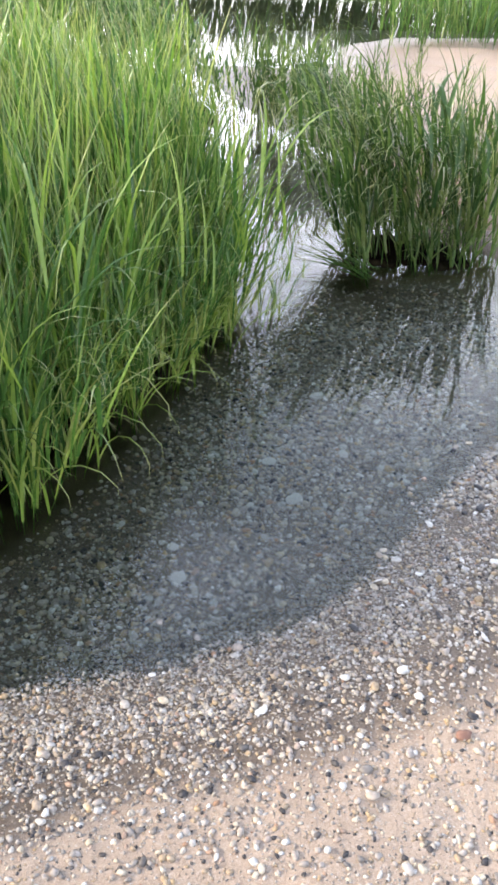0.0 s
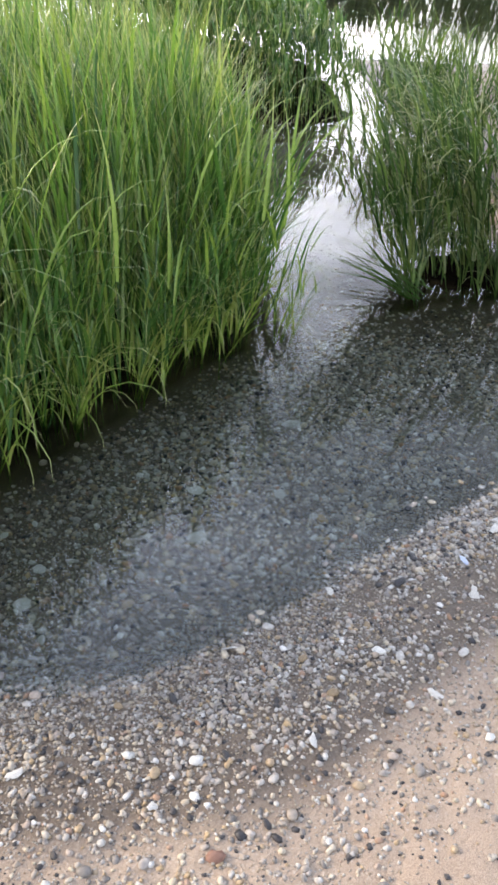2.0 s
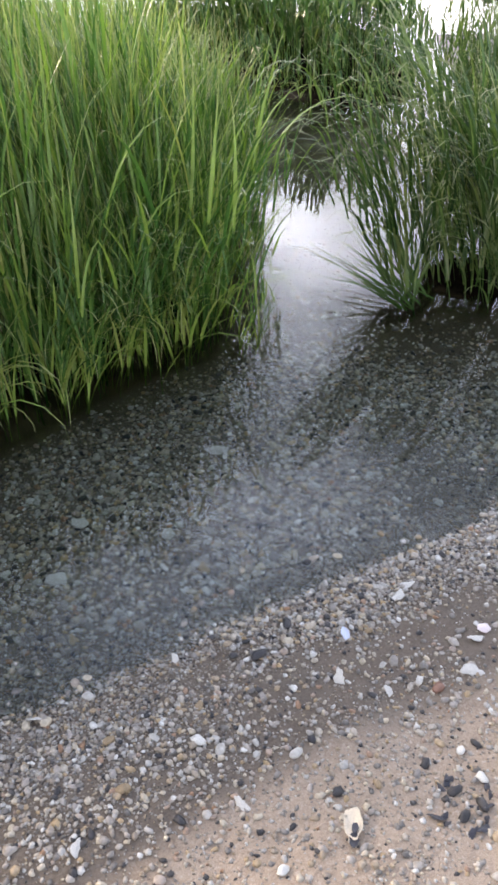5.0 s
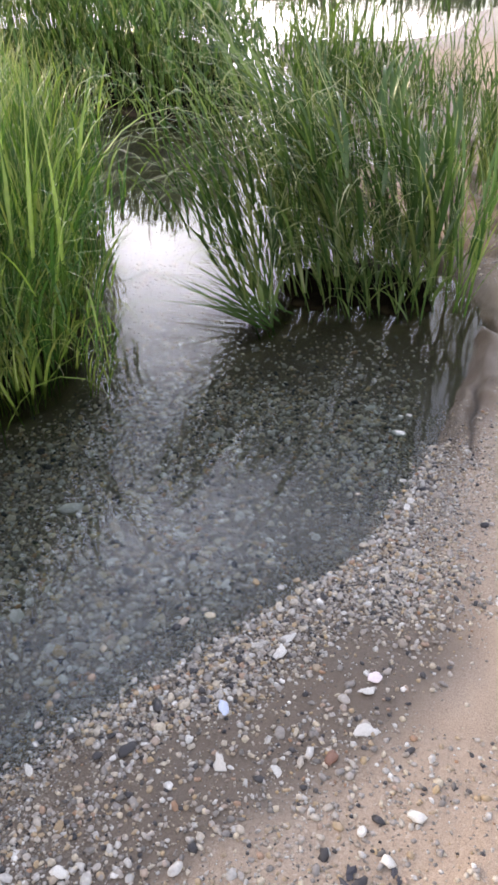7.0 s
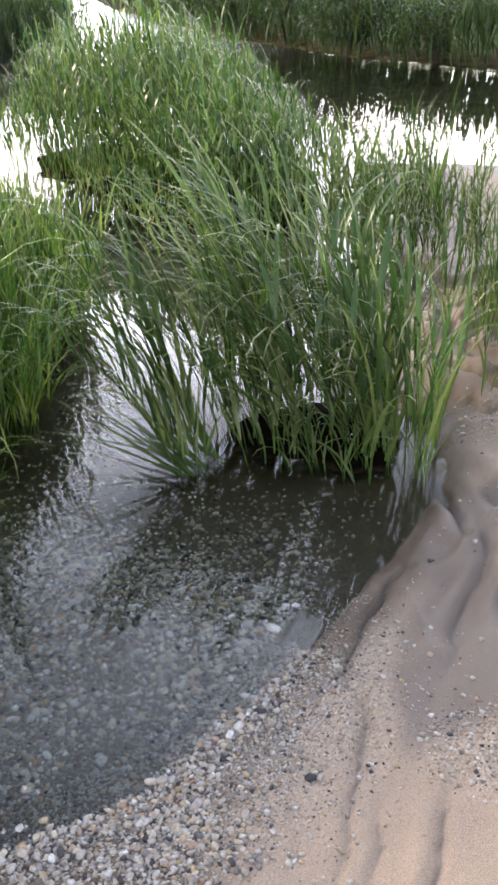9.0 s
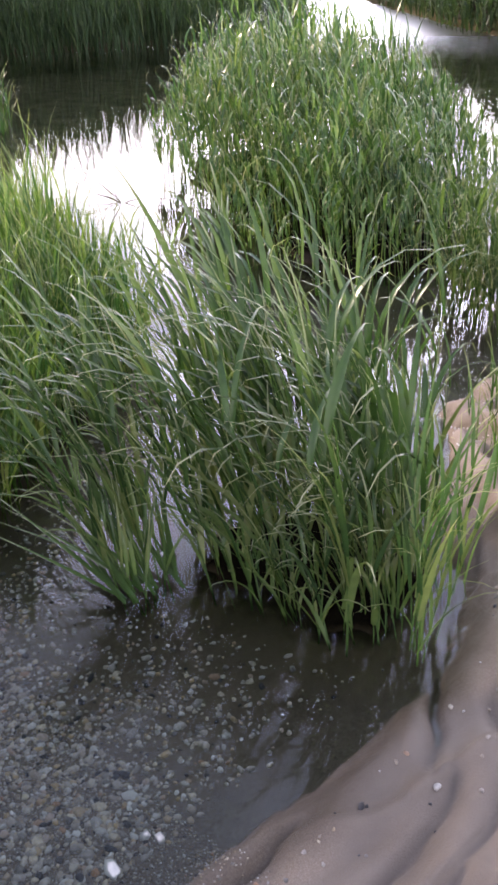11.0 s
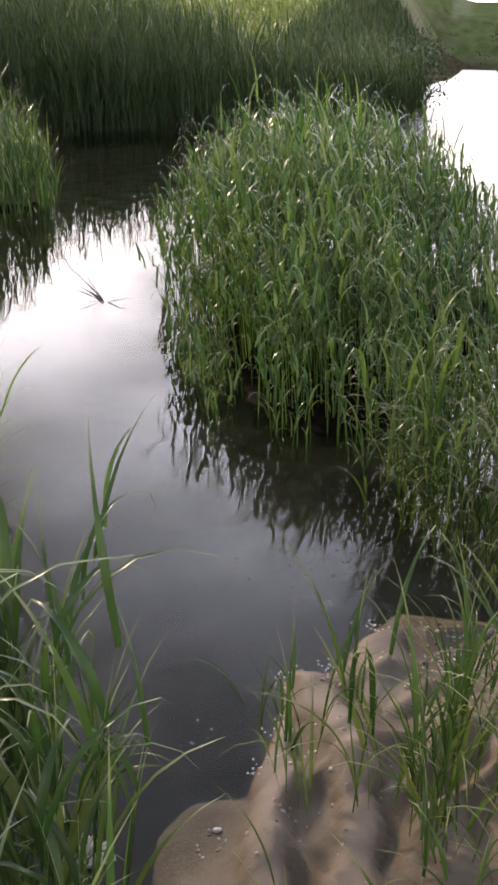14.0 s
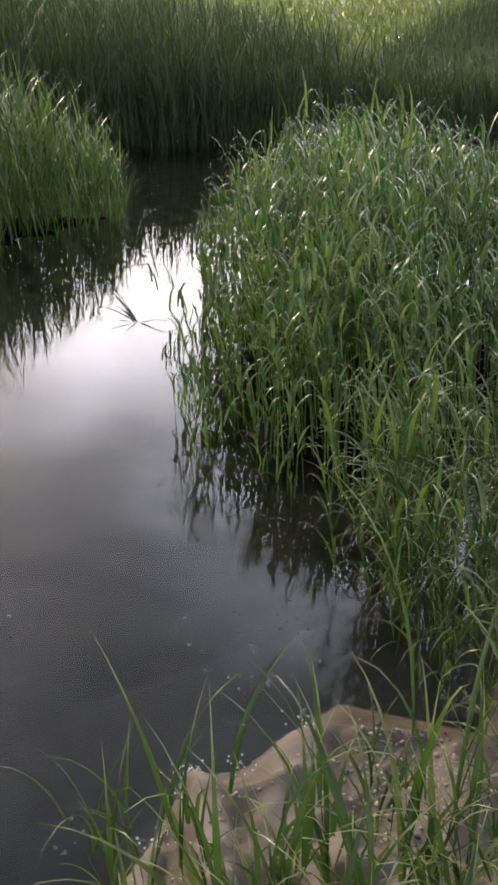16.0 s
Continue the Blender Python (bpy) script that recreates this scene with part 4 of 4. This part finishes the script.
def valve_mesh(name, mat, seed, depth=0.35, ribs=9, points=22, rings=5, jag=0.0):
    """Half a shell: a shallow bowl with growth ridges, thick enough to have a rim."""
    rng = random.Random(seed)
    lean, v, f = rng.uniform(-0.2, 0.2), [], []
    for side in (0, 1):
        for k in range(rings + 1):
            r = k / rings
            for j in range(points):
                a = 6.2832 * j / points
                rim = 1 + 0.09 * math.sin(2 * a + seed) + 0.07 * math.sin(5 * a + seed * 2) + 0.03 * math.cos(ribs * a) + jag * (0.5 * math.sin(3 * a + seed * 1.7) + 0.45 * abs(math.sin(3.5 * a + seed)) + 0.2 * math.sin(8 * a + seed))
                z = depth * (1 - r * r) + 0.03 * math.sin(9 * r) - 0.10 * side * (1 - 0.7 * r)
                v.append((r * rim * math.cos(a) * 1.25 + lean * r * math.sin(a), r * rim * math.sin(a) * (0.85 + 0.12 * math.cos(a)), z))
    n = (rings + 1) * points
    for side in (0, 1):
        for k in range(rings):
            for j in range(points):
                q = [side * n + k * points + j, side * n + k * points + (j + 1) % points, side * n + (k + 1) * points + (j + 1) % points, side * n + (k + 1) * points + j]
                f.append(q[::-1] if side else q)
    for j in range(points):
        f.append([rings * points + j, rings * points + (j + 1) % points, n + rings * points + (j + 1) % points, n + rings * points + j])
    ob = mesh_object(name, v, f, mat)
    me = ob.data
    bpy.data.objects.remove(ob)
    return me


BLUISH = plain_material("bluish_shell", (0.50, 0.55, 0.68), 0.35, 0.2)
PINKISH = plain_material("pinkish_shell", (0.72, 0.62, 0.62), 0.4, 0.2)
CREAM = plain_material("cream_shell", (0.66, 0.56, 0.42), 0.45, 0.3, 25.0)
BRICK = plain_material("red_stone", (0.22, 0.115, 0.08), 0.6)
OCHRE = plain_material("ochre_stone", (0.28, 0.205, 0.125), 0.6)
PALE = plain_material("pale_stone", (0.62, 0.60, 0.55), 0.55)
DARK = plain_material("dark_stone", (0.04, 0.038, 0.04), 0.45)
VALVES = {m.name: [valve_mesh("shell", m, 500 + i, 0.22 + 0.12 * i) for i in range(3)] for m in (SHELL, BLUISH, PINKISH, CREAM, MUSSEL)}
SHARDS = {m.name: [valve_mesh("shell", m, 540 + i, 0.13 + 0.05 * i, jag=0.42) for i in range(5)] for m in (SHELL, MUSSEL)}
ROCKS = {m.name: lump_meshes("stone", 4, m, rough=0.45) for m in (BRICK, OCHRE, PALE, DARK)}


def lie(name, me, x, y, size, label, category, turn, tip=(0, 0), stretch=1.0, sink=0.25, group=""):
    ob = new(name, me)
    ob.matrix_basis = Matrix.LocRotScale((x, y, float(z_at(x, y)[0]) + size * sink), Euler((tip[0], tip[1], turn)), (size * stretch * 0.72, size * 0.72, size * 0.72))
    return tagged(ob, label, category, group)


CHALKY = plain_material("weathered_shell", (0.50, 0.48, 0.43), 0.6, 0.75, 4.0)
OYSTER = lump_meshes("oyster", 1, CHALKY, level=3, flat=0.35, rough=0.8)[0]
rng = random.Random(99)
for x, y, size, stretch in ((-0.144, 1.605, 0.029, 0.9), (-0.174, 1.737, 0.022, 0.9), (0.230, 2.669, 0.024, 1.7), (0.070, 2.200, 0.026, 1.1), (0.306, 2.261, 0.026, 0.8), (0.150, 1.995, 0.026, 1.3),
                            (0.913, 3.357, 0.016, 1.3), (1.020, 3.231, 0.02, 1.4), (0.023, 1.958, 0.014, 1.3), (0.436, 2.496, 0.014, 1.4), (-0.331, 1.824, 0.014, 1.3)):
    lie("shell", rng.choice(VALVES["shell_white"]), x, y, size, "pale oval shell half lying on the creek bed", "shell", rng.uniform(-0.3, 1.0), (rng.gauss(0.25, 0.15), rng.gauss(0, 0.15)), stretch, 0.3, "shells on the creek bed")
for x, y, size in ((0.369, 1.647, 0.016), (1.121, 2.158, 0.019), (1.107, 2.258, 0.014), (0.916, 2.362, 0.014), (0.909, 2.315, 0.016), (0.827, 1.662, 0.014), (0.880, 2.010, 0.017), (0.360, 1.216, 0.014), (0.087, 1.189, 0.013), (0.607, 1.457, 0.013), (0.982, 2.031, 0.012), (0.537, 1.909, 0.012)):
    lie("shell_fragment", rng.choice(SHARDS["shell_white"]), x, y, size, "broken white shell piece on wet gravel", "shell", rng.uniform(0, 6.28), (rng.gauss(0, 0.35), rng.gauss(0, 0.35)), 1.2, 0.35, "shell pieces on the gravel")
lie("shell_fragment", VALVES["pinkish_shell"][1], 1.115, 2.295, 0.018, "pinkish white shell piece on pale gravel", "shell", 0.6, (0.2, 0.1), 1.1, 0.4)
lie("shell_fragment", VALVES["bluish_shell"][2], 0.842, 2.142, 0.017, "bluish mussel shell piece on wet gravel", "shell", 1.9, (0.3, 0.2), 1.5, 0.4)
for x, y, size in ((0.695, 2.002, 0.017), (0.711, 2.114, 0.016), (0.453, 1.364, 0.011), (0.296, 1.468, 0.012), (1.100, 1.900, 0.012), (1.165, 1.864, 0.013), (1.195, 1.820, 0.013), (1.219, 1.860, 0.013), (0.074, 1.015, 0.010), (0.236, 1.067, 0.009), (0.573, 1.244, 0.010), (0.739, 1.586, 0.012), (0.976, 1.762, 0.014)):
    lie("stone", rng.choice(ROCKS["dark_stone"]), x, y, size, "small black rounded stone on pale gravel", "stone", rng.uniform(0, 6.28), (rng.gauss(0, 0.2), rng.gauss(0, 0.2)), 1.2, 0.35, "black stones on the beach")
lie("stone", ROCKS["red_stone"][0], 0.505, 1.154, 0.019, "reddish brown weathered stone on pale gravel", "stone", 0.4)
lie("stone", ROCKS["red_stone"][1], 1.072, 2.084, 0.016, "flat brick-red stone on damp sand", "stone", 1.4)
for x, y, size in ((1.076, 2.723, 0.010), (0.593, 1.091, 0.018), (0.197, 1.409, 0.012), (0.530, 1.670, 0.014), (0.056, 1.325, 0.010), (0.646, 1.822, 0.012), (0.885, 2.179, 0.011), (1.035, 1.808, 0.010), (0.617, 1.591, 0.016)):
    lie("stone", rng.choice(ROCKS["ochre_stone"]), x, y, size, "ochre yellow pebble among pale gravel", "stone", rng.uniform(0, 6.28), (0, 0), 1.0, 0.35, "ochre pebbles")
for x, y, size in ((0.400, 1.336, 0.016), (1.238, 2.003, 0.016), (0.426, 1.257, 0.013), (0.688, 1.747, 0.015), (1.203, 1.914, 0.014), (1.153, 1.957, 0.012), (0.269, 1.303, 0.012), (0.946, 1.581, 0.013)):
    lie("stone", rng.choice(ROCKS["pale_stone"]), x, y, size, "smooth pale grey rounded pebble on wet sand", "stone", rng.uniform(0, 6.28), (0, 0), 1.0, 0.4, "pale pebbles")

# the large open shell with dark pieces
whelk = lie("open_shell", VALVES["cream_shell"][2], 1.023, 1.710, 0.027, "cream and tan open shell on damp sand", "shell", radians(118), (math.pi - 0.15, 0.1), 1.35, 0.42)
for dx, dy, size, mat in ((-0.35, 0.1, 0.34, "blue_black"), (-1.15, -0.15, 0.48, "blue_black")):
    ob = new("dark_piece", VALVES[mat][0])
    ob.parent = whelk
    ob.matrix_basis = Matrix.LocRotScale((dx, dy, -0.02 if dx > -1 else 0.1), Euler((0, 0, 0.5)), (size, size, size))
    tagged(ob, "dark blue-black mussel piece")
for i in range(13):
    a, r = rng.uniform(0, 6.28), 0.055 * math.sqrt(rng.random())
    lie("shell_fragment", rng.choice(SHARDS["blue_black"]), 1.19 + r * math.cos(a), 1.845 + 1.3 * r * math.sin(a), rng.uniform(0.006, 0.012), "broken blue-black mussel shell piece on damp sand", "shell", rng.uniform(0, 6.28), (rng.gauss(0, 0.5), rng.gauss(0, 0.5)), 1.4, 0.4, "mussel pieces on the sand")
lie("oyster_shell", OYSTER, 0.638, 4.523, 0.042, "weathered white oyster shell at the water's edge", "shell", 0.8, (0.5, 0.2), 1.1, 0.4)


# froth at the lip of the sand spit
def froth(x, y, n, seed, reach=0.022):
    nr = np.random.RandomState(seed)
    v, f = ball(1)
    r = nr.uniform(0.0012, 0.0038, n)
    at = np.stack([x + nr.normal(0, reach, n), y + nr.normal(0, reach, n), np.full(n, 0.001)], 1)
    at[:, 2] = np.maximum(z_at(at[:, 0], at[:, 1]), 0) + r * 0.5
    verts = (at[:, None, :] + v[None] * r[:, None, None]).reshape(-1, 3)
    faces = (np.arange(n)[:, None, None] * len(v) + f[None]).reshape(-1, 3)
    return tagged(mesh_object("froth", verts, faces, FROTH), "small whitish bubbles gathered at the water's edge", "froth", kind="stuff")


FROTH = plain_material("froth", (0.72, 0.72, 0.70), 0.15, 0.1)
for i, (x, y, n) in enumerate(((0.46, 5.18, 60), (0.59, 5.05, 30), (0.49, 5.3, 22), (0.66, 4.92, 16), (0.44, 5.5, 16))):
    froth(x, y, n, 900 + i)
